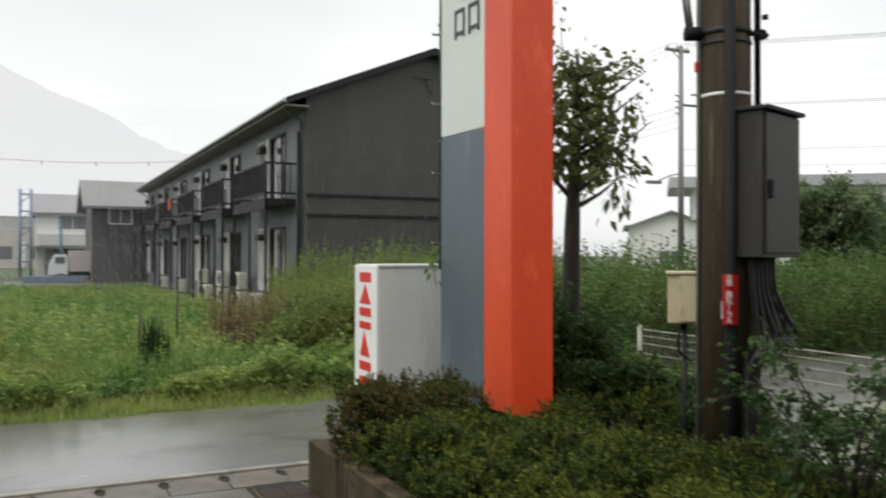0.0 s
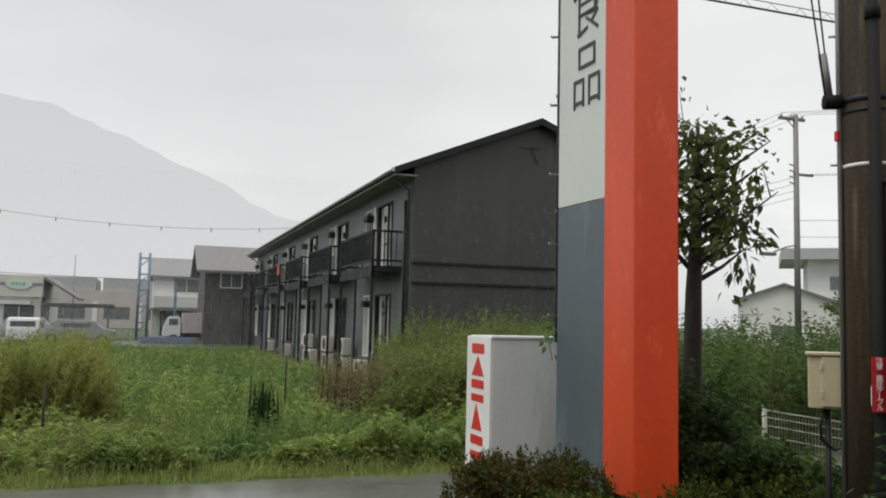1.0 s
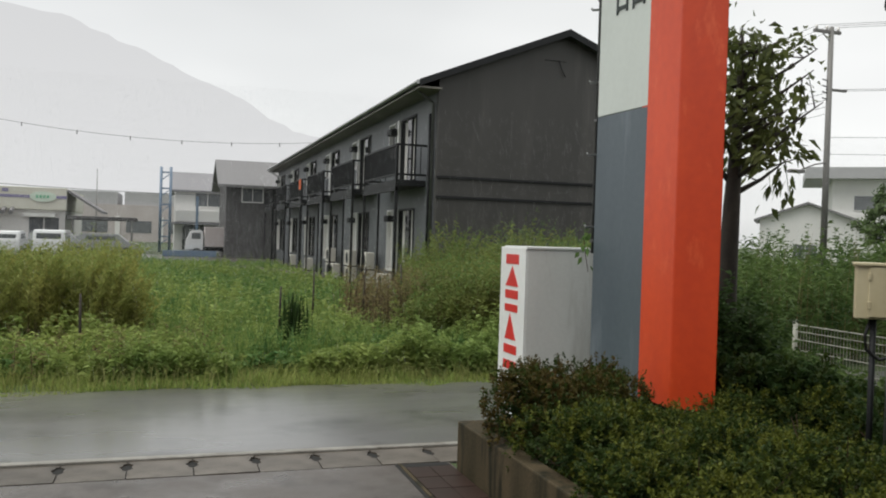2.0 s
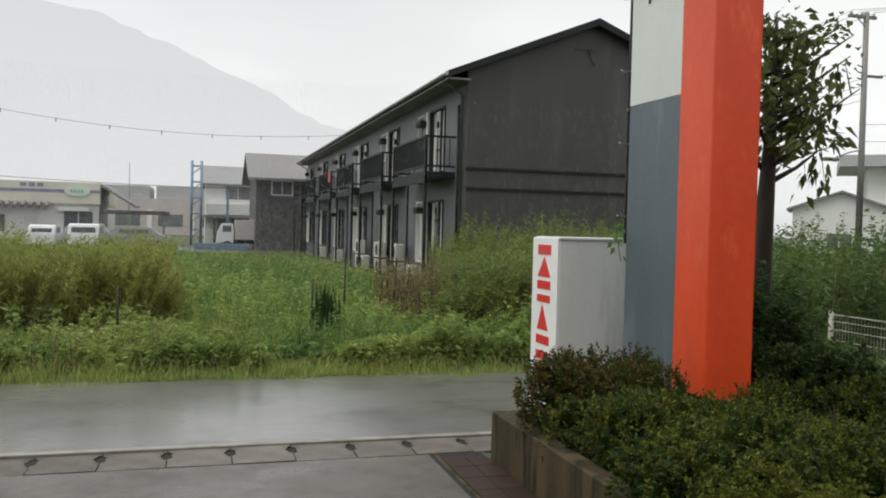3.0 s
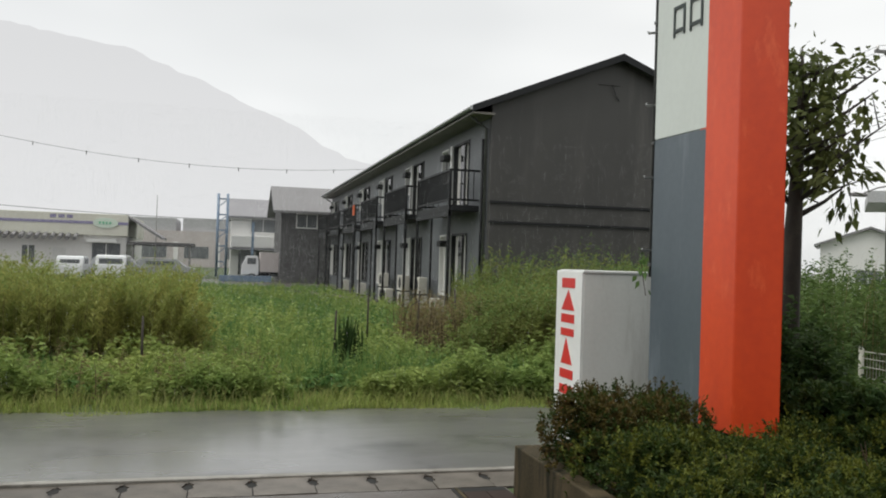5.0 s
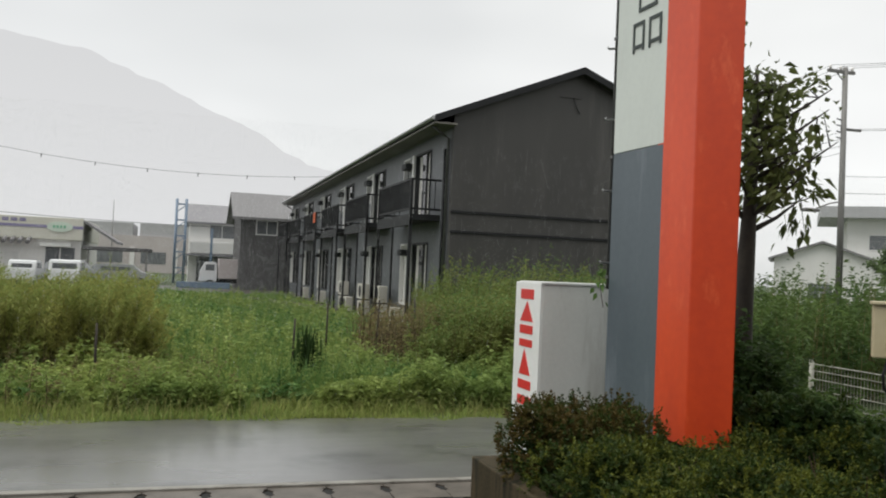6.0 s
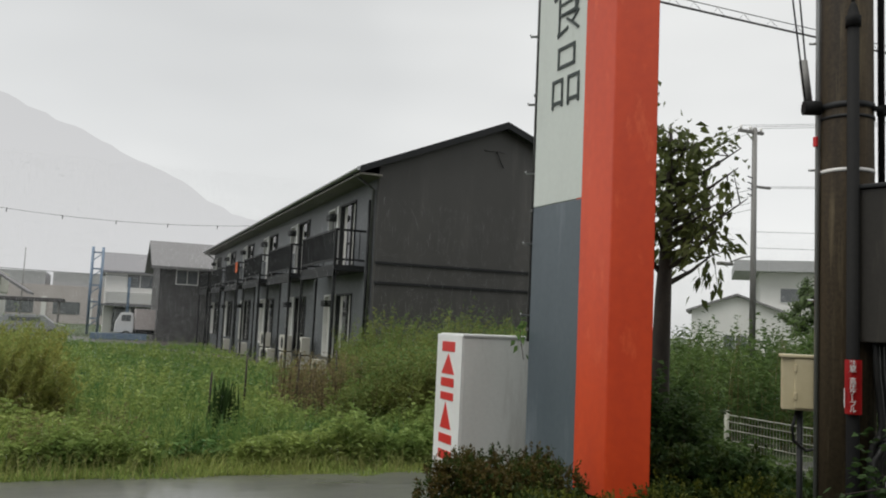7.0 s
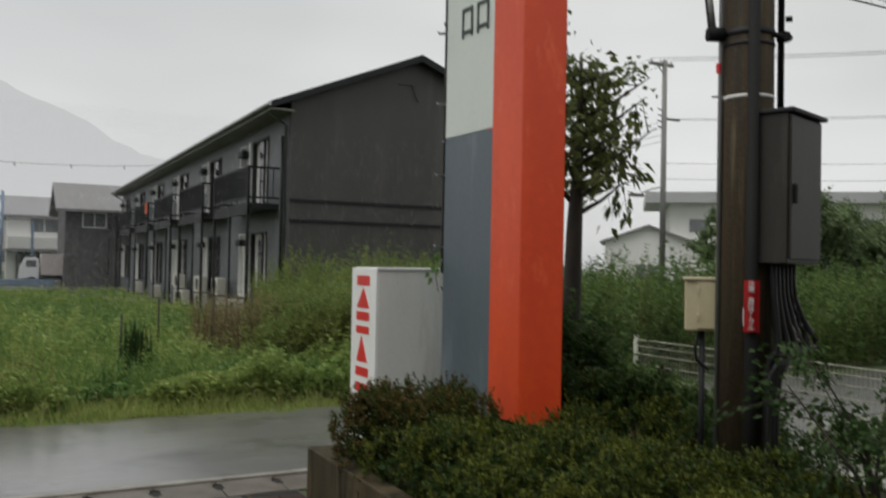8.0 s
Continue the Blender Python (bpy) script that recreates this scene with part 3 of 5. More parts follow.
unit_ac = air_con(6.35, Y0 + 4.2, 0.06)
for y_, z_ in ((Y0 + 6.5, 0.5), (Y0 + 9.4, 0.62), (Y0 + 12.6, 0.2), (Y0 + 13.5, 0.2), (Y0 + 19.4, 0.2), (Y0 + 25.2, 0.2)):
    copy_thing(unit_ac, pose(6.35, y_, 0.06))
for y_ in (Y0 + 9.4, Y0 + 6.5, Y0 + 13.5):
    copy_thing(unit_ac, pose(6.33, y_, 0.683))
step_slab = part("walkway", box(5.3, 6.7, Y0, Y1, -0.2, 0.06), CONCRETE)
tagged(step_slab, "concrete walkway along the apartment front", "pavement", kind="structure")
cloth = part("orange_cloth", box(5.78, 5.80, 40.9, 41.5, 4.0, 4.5, 0.006), mat("orange_cloth", (0.6, 0.12, 0.04), rough=0.9, bump=0.2))
tagged(cloth, "orange cloth hanging on a balcony rail", "cloth")


# ---------------------------------------------------------------- utility pole with its boxes
PX, PY = 4.44, 4.20
upole = thing("utility_pole", "weathered concrete utility pole with black cable risers", "utility pole", (PX, PY, 0))
part("shaft", tube([(0, 0, 0.2), (0, 0, 3), (0, 0, 11)], [0.19, 0.172, 0.13], 24), POLE, upole)
RISER = (-0.125, -0.165)
part("riser_pipe", tube([(RISER[0], RISER[1], 0.25), (RISER[0], RISER[1], 1.2), (RISER[0], RISER[1], 4.06)], [0.044, 0.042, 0.038], 12), PIPE, upole, "dark riser pipe")
part("riser_cap", tube([(RISER[0], RISER[1], 4.03), (RISER[0], RISER[1], 4.10), (RISER[0], RISER[1], 4.11), (RISER[0], RISER[1], 4.17), (RISER[0], RISER[1], 4.20)], [0.05, 0.05, 0.04, 0.026, 0.012], 12), PIPE, upole, "dark cone cap")
part("riser_cable", tube([(RISER[0], RISER[1], 4.19), (RISER[0] + 0.02, RISER[1] + 0.02, 4.6), (RISER[0] + 0.05, RISER[1] + 0.05, 9)], 0.012, 6), RUBBER, upole)
part("riser_pipe", tube([(0.15, -0.15, 2.93), (0.14, -0.14, 10)], 0.022, 8), PIPE, upole)
part("riser_pipe", tube([(-0.17, 0.09, 0.3), (-0.165, 0.09, 9)], 0.017, 8), GALV, upole, "thin grey earth conduit")
for z, w in ((3.50, 0.02), (3.43, 0.01)):
    part("band", tube([(0, 0, z), (0, 0, z + 2 * w)], 0.176, 24), BLACK_METAL, upole)
part("white_ring", tube([(0, 0, 3.06), (0, 0, 3.085)], 0.175, 24), WHITE_PRINT, upole, "white painted ring")
part("band_clamp", tube([(-0.27, 0.12, 3.52), (-0.17, 0.07, 3.52)], [0.05, 0.05], 10), PIPE, upole, "black clamp with a rounded end")
part("band_clamp", tube([(0.05, -0.16, 3.50), (0.20, -0.19, 3.49)], 0.02, 8), PIPE, upole)
part("band_clamp", box(0.12, 0.19, -0.2, -0.13, 3.46, 3.53, 0.01), PIPE, upole)
part("band_clamp", tube([(0.17, -0.17, 3.62), (0.2, -0.2, 3.62)], 0.02, 8), PIPE, upole)
part("red_tag", box(-0.205, -0.185, 0.07, 0.10, 3.25, 3.32, 0.004), RED_LABEL, upole)
for k in range(5):
    z = 2.2 + 0.9 * k
    part("step_bolt", tube([(-0.12, 0.12, z), (-0.18, 0.16, z)], 0.009, 6), GALV, upole)
for dx in (-0.02, 0.015):
    part("guy_wire", tube([(-0.23 + dx, 0.12, 3.55), (-0.30 + 2 * dx, 0.17, 4.4), (-0.55 + 4 * dx, 0.4, 7.5)], 0.006, 6), BLACK_METAL, upole)
part("guy_sleeve", tube([(-0.225, 0.12, 3.56), (-0.255, 0.14, 3.86)], 0.028, 8), FAR_POLE, upole, "grey sleeve on the guy wires")

plate = thing("warning_plate", "red caution plate with white lettering strapped to the pole", "sign", (PX + RISER[0], PY + RISER[1], 0))
half = bmesh.new()
seg = 8
ring_a = [half.verts.new((0.062 * math.cos(a), 0.062 * math.sin(a), z)) for z in (1.47, 1.815) for a in (radians(172 + 110 * k / seg) for k in range(seg + 1))]
for k in range(seg):
    half.faces.new((ring_a[k], ring_a[k + 1], ring_a[seg + 2 + k], ring_a[seg + 1 + k]))
bmesh.ops.solidify(half, geom=half.faces, thickness=0.004)
part("plate", half, RED_LABEL, plate)
for k, char in enumerate("\u6ce8\u610f \u9ad8\u5727\u30b1\u30fc\u30d6\u30eb"):
    if char != " ":
        turn = 0 if char != "\u30fc" else 90
        writing("character", char, 0.043, pose(-0.0500, -0.0455, 1.79 - 0.0365 * k, 90, 0, -48) @ pose(0, 0, 0.007, 0, 0, turn), plate, WHITE_PRINT, 1.0, 0.004)
part("fine_print", box(-0.0705, -0.068, 0.0, 0.006, 1.51, 1.63), WHITE_PRINT, plate)

cab = thing("steel_cabinet", "dull dark steel switch cabinet hung on the pole", "cabinet", (4.41, 3.83, 1.93), 18)
part("body", box(0, 0.55, 0, 0.25, 0, 1.0, 0.008), STEEL_BOX, cab)
part("door", box(0.015, 0.535, -0.018, 0.0, 0.03, 0.985, 0.006), STEEL_BOX, cab)
part("handle", box(0.06, 0.085, -0.04, -0.016, 0.40, 0.53, 0.006), BLACK_METAL, cab, "black recessed handle")
part("lid", box(-0.02, 0.58, -0.045, 0.27, 1.0, 1.03, 0.008), BLACK_METAL, cab, "overhanging dark lid")
part("bracket", box(0.0, 0.2, 0.25, 0.31, 0.15, 0.2), BLACK_METAL, cab)
part("bracket", box(0.0, 0.2, 0.25, 0.31, 0.8, 0.85), BLACK_METAL, cab)
bundle = thing("cable_bundle", "thick black cables looping down from the cabinet", "cables", (4.41, 3.83, 0))
for k in range(6):
    u = 0.07 + 0.065 * k
    c_, s_ = math.cos(radians(18)), math.sin(radians(18))
    p0 = Vector((u * c_ - 0.12 * s_, u * s_ + 0.12 * c_, 1.93))
    low = Vector((0.02 + 0.04 * (k % 3), 0.17 - 0.035 * (k // 3), 1.18))
    bow = 0.05 + 0.045 * k
    pts = [p0, p0 + Vector((0.01, 0, -0.2)), p0 + Vector((0.02 + bow * 0.3, 0, -0.38)), p0.lerp(low, 0.55) + Vector((bow, -0.02, -0.16)), low, low + Vector((0, 0.02, -0.8))]
    smooth = []
    for i in range(len(pts) - 1):
        q0, q1, q2, q3 = pts[max(i - 1, 0)], pts[i], pts[i + 1], pts[min(i + 2, len(pts) - 1)]
        for j in range(4):
            t = j / 4
            smooth.append(0.5 * (2 * q1 + (q2 - q0) * t + (2 * q0 - 5 * q1 + 4 * q2 - q3) * t * t + (3 * q1 - q0 - 3 * q2 + q3) * t ** 3))
    part("cable", tube(smooth + [pts[-1]], 0.023, 8), RUBBER, bundle)

meter = thing("meter_box", "cream metal meter box on a stand beside the pole", "meter box", (4.27, 4.46, 1.45), -40)
part("body", box(-0.10, 0.10, -0.07, 0.07, 0, 0.36, 0.008), CREAM, meter)
part("lid", box(-0.115, 0.115, -0.09, 0.08, 0.355, 0.378, 0.006), CREAM, meter)
part("door", box(-0.02, 0.098, -0.082, -0.068, 0.015, 0.345, 0.004), CREAM, meter)
for z in (0.07, 0.26):
    part("hinge", box(-0.028, -0.008, -0.09, -0.078, z, z + 0.05, 0.003), CREAM, meter)
part("stand_pipe", tube([(0.02, 0, 0.0), (0.02, 0, -1.2)], 0.02, 8), BLACK_METAL, meter)
part("hose", tube([(0.0, -0.02, 0), (-0.03, -0.02, -0.12), (-0.02, -0.02, -0.21), (0.06, -0.03, -0.27), (0.14, -0.03, -0.24), (0.20, -0.02, -0.12), (0.215, 0.0, 0.05), (0.21, 0.03, 0.4)], 0.011, 8), RUBBER, meter)
part("bracket", box(0.09, 0.2, -0.02, 0.03, 0.16, 0.28, 0.004), STEEL_BOX, meter)

# ---------------------------------------------------------------- mesh fence
fence = thing("mesh_fence", "white coated wire mesh fence on steel posts", "fence", (7.2, 0.4, 0), kind="structure")
for k in range(5):
    y = 0.15 + 2.0 * k
    part("post", tube([(0, y, -0.1), (0, y, 1.02)], 0.03, 10), FENCE_WHITE, fence)
    if k < 4:
        panel = part("panel", box(-0.012, 0.012, y + 0.04, y + 1.96, 0.955, 0.968, 0.004), FENCE_WHITE, fence)
        for z in (0.05, 0.2, 0.35, 0.5, 0.65, 0.78, 0.88):
            part("wire", tube([(0, y + 0.04, z), (0, y + 1.96, z)], 0.006, 4), FENCE_WHITE, panel)
        up = bmesh.new()
        for j in range(38):
            yy = y + 0.06 + j * 0.05
            tube([(0.006, yy, 0.03), (0.006, yy, 0.945)], 0.0045, 4, up)
        part("uprights", up, FENCE_WHITE, panel)

# ---------------------------------------------------------------- far things
# far materials: rain haze is put into the base colours by paling them
def haze(name, c, rough=0.7):
    return mat(name, c, tuple(v * 0.88 for v in c), rough, fine=6, coarse=0.4, bump=0.05, streak=0.6)


PALE_WALL, PALE_ROOF, FAR_DARK = haze("pale_render_wall", (0.78, 0.77, 0.75)), haze("pale_grey_tile_roof", (0.24, 0.235, 0.25), 0.65), haze("haze_paled_dark_boards", (0.095, 0.093, 0.095))
FAR_ROOF, FAR_BROWN, PURPLE = haze("worn_metal_roof", (0.20, 0.195, 0.2), 0.6), haze("rosy_beige_wall", (0.52, 0.47, 0.46)), haze("haze_paled_purple_stripe", (0.24, 0.22, 0.36))
BLUE_STEEL = haze("haze_paled_blue_steel", (0.17, 0.24, 0.34), 0.5)
SILVER = haze("silver_car_paint", (0.34, 0.35, 0.36), 0.3)
VAN_WHITE = haze("white_car_paint", (0.78, 0.79, 0.80), 0.25)
FAR_GLASS = mat("haze_paled_window_glass", (0.16, 0.17, 0.18), rough=0.1, bump=0)


# roof grey lightened further to imitate haze
MIST_ROOF = haze("haze_paled_flat_roof", (0.42, 0.42, 0.43))


def gable_house(name, label, at, turn, w, d, eave, ridge, wall, roof, along="x", windows=(), over=0.5, group=""):
    """A house w wide (x), d deep (y), its ridge along x or y; windows: (face, u, z, width, height)."""
    h = thing(name, label, "house", at, turn, group)
    bm = bmesh.new()
    if along == "x":
        prof = [(0, 0), (d, 0), (d, eave), (d / 2, ridge - 0.15), (0, eave)]
        a, b = [bm.verts.new((0, y, z)) for y, z in prof], [bm.verts.new((w, y, z)) for y, z in prof]
    else:
        prof = [(0, 0), (w, 0), (w, eave), (w / 2, ridge - 0.15), (0, eave)]
        a, b = [bm.verts.new((x, 0, z)) for x, z in prof], [bm.verts.new((x, d, z)) for x, z in prof]
    bm.faces.new(a)
    bm.faces.new(b)
    for i in range(5):
        bm.faces.new((a[i], a[(i + 1) % 5], b[(i + 1) % 5], b[i]))
    bmesh.ops.recalc_face_normals(bm, faces=bm.faces)
    part("wall", bm, wall, h)
    span = d if along == "x" else w
    s = (ridge - eave) / (span / 2)
    for side in (0, 1):
        rb = bmesh.new()
        lo, hi = -over, span / 2
        if side:
            lo, hi = span + over, span / 2
        ends = (-over, (w if along == "x" else d) + over)
        q = [(lo, ends[0], eave - s * over + 0.08), (hi, ends[0], ridge + 0.08), (hi, ends[1], ridge + 0.08), (lo, ends[1], eave - s * over + 0.08)]
        q = [(e, c, z) if along == "x" else (c, e, z) for c, e, z in q]
        t_, l_ = [rb.verts.new(p) for p in q], [rb.verts.new((p[0], p[1], p[2] - 0.18)) for p in q]
        rb.faces.new(t_)
        rb.faces.new(l_[::-1])
        for i in range(4):
            rb.faces.new((t_[i], l_[i], l_[(i + 1) % 4], t_[(i + 1) % 4]))
        bmesh.ops.recalc_face_normals(rb, faces=rb.faces)
        part("roof", rb, roof, h)
    for face, u, z, ww, hh in windows:
        if face == "s":
            wn_ = part("window", box(u, u + ww, -0.03, 0.05, z, z + hh), FAR_GLASS, h)
            fb = bmesh.new()
            for a0, a1, b0, b1 in ((u - 0.08, u + ww + 0.08, z - 0.08, z), (u - 0.08, u + ww + 0.08, z + hh, z + hh + 0.08), (u - 0.08, u, z, z + hh), (u + ww, u + ww + 0.08, z, z + hh), (u + ww / 2 - 0.03, u + ww / 2 + 0.03, z, z + hh)):
                box(a0, a1, -0.07, 0.02, b0, b1, bm=fb)
        else:
            wn_ = part("window", box(-0.03, 0.05, u, u + ww, z, z + hh), FAR_GLASS, h)
            fb = bmesh.new()
            for a0, a1, b0, b1 in ((u - 0.08, u + ww + 0.08, z - 0.08, z), (u - 0.08, u + ww + 0.08, z + hh, z + hh + 0.08), (u - 0.08, u, z, z + hh), (u + ww, u + ww + 0.08, z, z + hh)):
                box(-0.07, 0.02, a0, a1, b0, b1, bm=fb)
        part("frame", fb, WHITE_FRAME, wn_)
    return h


gable_house("dark_house", "two-storey dark boarded house with worn grey metal roof", (3.5, 60, 0), 0, 7.5, 8, 5.25, 7.0, FAR_DARK, FAR_ROOF, "x", (("s", 1.1, 3.95, 1.35, 0.9), ("s", 4.5, 3.95, 1.35, 0.9)), 0.6)
far_house = gable_house("white_house", "white two-storey house with tiled roof and a balcony", (0.2, 75, 0), 0, 7.0, 8, 5.3, 6.9, PALE_WALL, PALE_ROOF, "x", (("s", 1.7, 3.9, 2.0, 1.1), ("s", 0.8, 0.4, 1.6, 1.9)), 0.4)
part("balcony", box(0.1, 5.0, -1.1, -0.02, 2.55, 3.5, 0.02), PALE_WALL, far_house)
part("sliding_door", box(0.7, 4.7, -0.07, -0.03, 0.2, 2.2), FAR_GLASS, far_house, "dark glazed sliding doors")
for x_ in (2.0, 3.4):
    part("door_post", box(x_, x_ + 0.1, -0.1, -0.072, 0.2, 2.2), WHITE_FRAME, far_house)
part("lower_roof", box(-0.2, 5.4, -1.3, -0.02, 2.3, 2.5, 0.02), PALE_ROOF, far_house)

frame_tower = thing("blue_frame_tower", "blue steel lattice frame, its colour paled for rain haze", "steel frame", (-0.9, 72, 0))
for x, y in ((0, 0), (0.75, 0), (0, 0.75), (0.75, 0.75)):
    part("upright", tube([(x, y, 0), (x, y, 6.9)], 0.11, 6), BLUE_STEEL, frame_tower)
for k in range(5):
    part("crosspiece", box(0, 0.75, -0.06, 0.06, 1.2 + 1.3 * k, 1.32 + 1.3 * k), BLUE_STEEL, frame_tower)
    part("brace", tube([(0, 0, 0.6 + 1.3 * k), (0.75, 0, 1.2 + 1.3 * k)], 0.04, 5), BLUE_STEEL, frame_tower)
part("post", box(2.75, 2.95, -0.5, -0.3, 0, 4.6), BLUE_STEEL, frame_tower)
part("sheeting", box(0.3, 3.9, -10.9, -10.7, 0.0, 0.42, 0.02), BLUE_STEEL, frame_tower)

shop = thing("roadside_shop", "low cream shop with purple fascia stripe and oval sign", "shop", (-26, 65, 0))
part("wall", box(0, 18.8, 0, 12, 0, 3.0), PALE_WALL, shop)
part("fascia", box(-0.3, 18.9, -0.35, 12.2, 2.95, 4.5, 0.03), haze("cream_fascia", (0.63, 0.62, 0.54)), shop)
part("stripe", box(-0.3, 18.92, -0.375, -0.352, 3.75, 3.95), PURPLE, shop)
oval = tube([(17.4, -0.38, 3.86), (17.4, -0.44, 3.86)], 0.36, 24)
bmesh.ops.scale(oval, vec=(2.35, 1, 1), space=Matrix.Translation((-17.4, 0, 0)), verts=oval.verts)
sign_o = part("oval_sign", oval, haze("pale_green_sign", (0.62, 0.72, 0.62)), shop)
for k in range(4):
    part("lettering_bar", box(16.95 + 0.23 * k, 17.1 + 0.23 * k, -0.46, -0.442, 3.76, 3.96), haze("green_print", (0.2, 0.5, 0.32)), sign_o)
for k in range(3):
    part("lettering_bar", box(13.7 + 0.55 * k, 14.1 + 0.55 * k, -0.37, -0.352, 4.12, 4.36), PURPLE, shop)
for k in range(26):
    part("awning_rib", tube([(3.0 + 0.5 * k, -0.3, 2.95), (3.0 + 0.5 * k, -1.3, 2.68)], 0.16, 6), FAR_ROOF, shop)
part("lintel", box(16.2, 18.2, -0.5, -0.02, 2.45, 2.7), WHITE_FRAME, shop)
for x, z, w, h in ((16.5, 0.9, 1.9, 1.5), (11.9, 0.9, 0.8, 1.2), (8.0, 0.9, 1.6, 1.3)):
    w_ = part("window", box(x, x + w, -0.04, 0.05, z, z + h), FAR_GLASS, shop)
    part("mullion", box(x + w / 2 - 0.04, x + w / 2 + 0.04, -0.07, -0.042, z, z + h), WHITE_FRAME, w_)
part("door", box(13.9, 14.8, -0.05, 0.04, 0, 2.0), WHITE_FRAME, shop)
slant = bmesh.new()
a_ = [slant.verts.new(p) for p in ((18.9, 0, 4.45), (18.9, 6, 4.45), (21.2, 6, 3.0), (21.2, 0, 3.0))]
b_ = [slant.verts.new((v.co.x, v.co.y, v.co.z - 0.18)) for v in a_]
slant.faces.new(a_)
slant.faces.new(b_[::-1])
for i in range(4):
    slant.faces.new((a_[i], b_[i], b_[(i + 1) % 4], a_[(i + 1) % 4]))
bmesh.ops.recalc_face_normals(slant, faces=slant.faces)
part("side_roof", slant, FAR_ROOF, shop)
part("carport_roof", box(19.0, 23.5, -1.0, 4, 2.35, 2.6, 0.03), FAR_DARK, shop)
for x in (19.3, 23.2):
    part("carport_post", box(x, x + 0.14, -0.8, -0.66, 0, 2.35), FAR_POLE, shop)

row_house = thing("warehouse", "long pale rosy warehouse with flat grey parapets", "warehouse", (-30, 120, 0))
part("wall", box(0, 40, 0, 15, 0, 4.9), FAR_BROWN, row_house)
part("roof_block", box(6, 23.2, 0.5, 14, 4.9, 6.6), MIST_ROOF, row_house)
part("roof_block", box(24.1, 38, 0.5, 14, 4.9, 6.6), MIST_ROOF, row_house)
for k in range(7):
    part("pillar", box(1 + 5.5 * k, 1.6 + 5.5 * k, -0.25, -0.01, 0, 3.4), PALE_WALL, row_house)
    part("window", box(2.4 + 5.5 * k, 5.6 + 5.5 * k, -0.06, -0.01, 1.2, 2.8), FAR_GLASS, row_house)


def vehicle(name, label, at, turn, length, width, height, truck=False, paint=None):
    v = thing(name, label, "truck" if truck else "car", at, turn)
    w = width / 2
    if truck:
        prof = [(0, 0.45), (1.2, 0.45), (1.22, 1.3), (1.15, 1.85), (0.4, 1.85), (0.05, 1.2)]
    else:
        prof = [(0, 0.35), (length, 0.35), (length, 0.95), (length - 0.18, height - 0.08), (length - 0.5, height), (1.3, height), (0.75, 1.0), (0.05, 0.85)]
    bm = bmesh.new()
    a, b = [bm.verts.new((x, -w, z)) for x, z in prof], [bm.verts.new((x, w, z)) for x, z in prof]
    bm.faces.new(a)
    bm.faces.new(b)
    for i in range(len(prof)):
        bm.faces.new((a[i], a[(i + 1) % len(prof)], b[(i + 1) % len(prof)], b[i]))
    bmesh.ops.recalc_face_normals(bm, faces=bm.faces)
    bmesh.ops.bevel(bm, geom=list(bm.edges), offset=0.05, segments=2, affect="EDGES")
    part("cab" if truck else "body", bm, paint or VAN_WHITE, v)
    for s in (-1, 1):
        x0, x1 = (0.42, 1.02) if truck else (1.45, length - 0.6)
        part("side_window", box(x0, x1, s * w - 0.012, s * w + 0.012, 1.25 if truck else 1.05, (1.68 if truck else height - 0.15)), FAR_GLASS, v)
    if truck:
        part("cargo_box", box(1.3, length, -w - 0.05, w + 0.05, 0.7, 2.1, 0.03), FAR_BROWN, v)
        part("chassis", box(0.3, length - 0.1, -w + 0.2, w - 0.2, 0.4, 0.69), BLACK_METAL, v)
        part("windscreen", prism([(0.0, -w + 0.15), (0.05, -w + 0.15), (0.05, w - 0.15), (0.0, w - 0.15)], 1.25, 1.85), FAR_GLASS, v)
    else:
        part("rear_window", box(length - 0.2, length - 0.045, -w + 0.2, w - 0.2, 1.0, height - 0.2), FAR_GLASS, v)
    for x in (0.75, length - 0.75):
        for s in (-1, 1):
            t_ = part("tyre", tube([(x, s * (w - 0.16), 0.31), (x, s * w, 0.31)], 0.31, 14), RUBBER, v)
            part("rim", tube([(x, s * (w - 0.02), 0.31), (x, s * (w + 0.012), 0.31)], 0.18, 10), GALV, t_)
    return v


vehicle("van", "white van parked in front of the shop", (-9.1, 57, 0), -90, 3.4, 1.48, 1.5)
vehicle("van", "white minivan parked beside another car", (-6.8, 57.5, 0), -90, 4.2, 1.7, 1.62)
vehicle("car", "pale compact car parked by the shop", (-4.9, 58, 0), 180, 3.6, 1.6, 1.5, paint=SILVER)
vehicle("car", "silver car at the edge of the car park", (-2.0, 58.5, 0), 180, 3.8, 1.65, 1.45, paint=SILVER)
vehicle("small_truck", "small white box truck by the dark house", (0.9, 62.3, 0), 0, 4.4, 1.7, 2.0, True)
lot = part("car_park", box(-45, 6.0, 50.5, 64.9, -0.2, -0.002), FORECOURT)
tagged(lot, "wet car park in front of the shop", "pavement", kind="structure")

gable_house("gabled_house", "pale single-storey house with grey gable roof", (46.2, 58.2, 0), -40, 7.2, 8, 4.3, 5.6, PALE_WALL, FAR_ROOF, "y", (("s", 2.6, 1.0, 1.8, 1.2),), 0.45)
block = thing("flat_roofed_house", "pale two-storey building with wide flat eaves", "building", (63.4, 68.9, 0), -40)
part("wall", box(0, 30, 0, 12, 0, 8.95), PALE_WALL, block)
part("flat_roof", box(-2.6, 32, -1.5, 13, 8.95, 10.1, 0.03), MIST_ROOF, block)
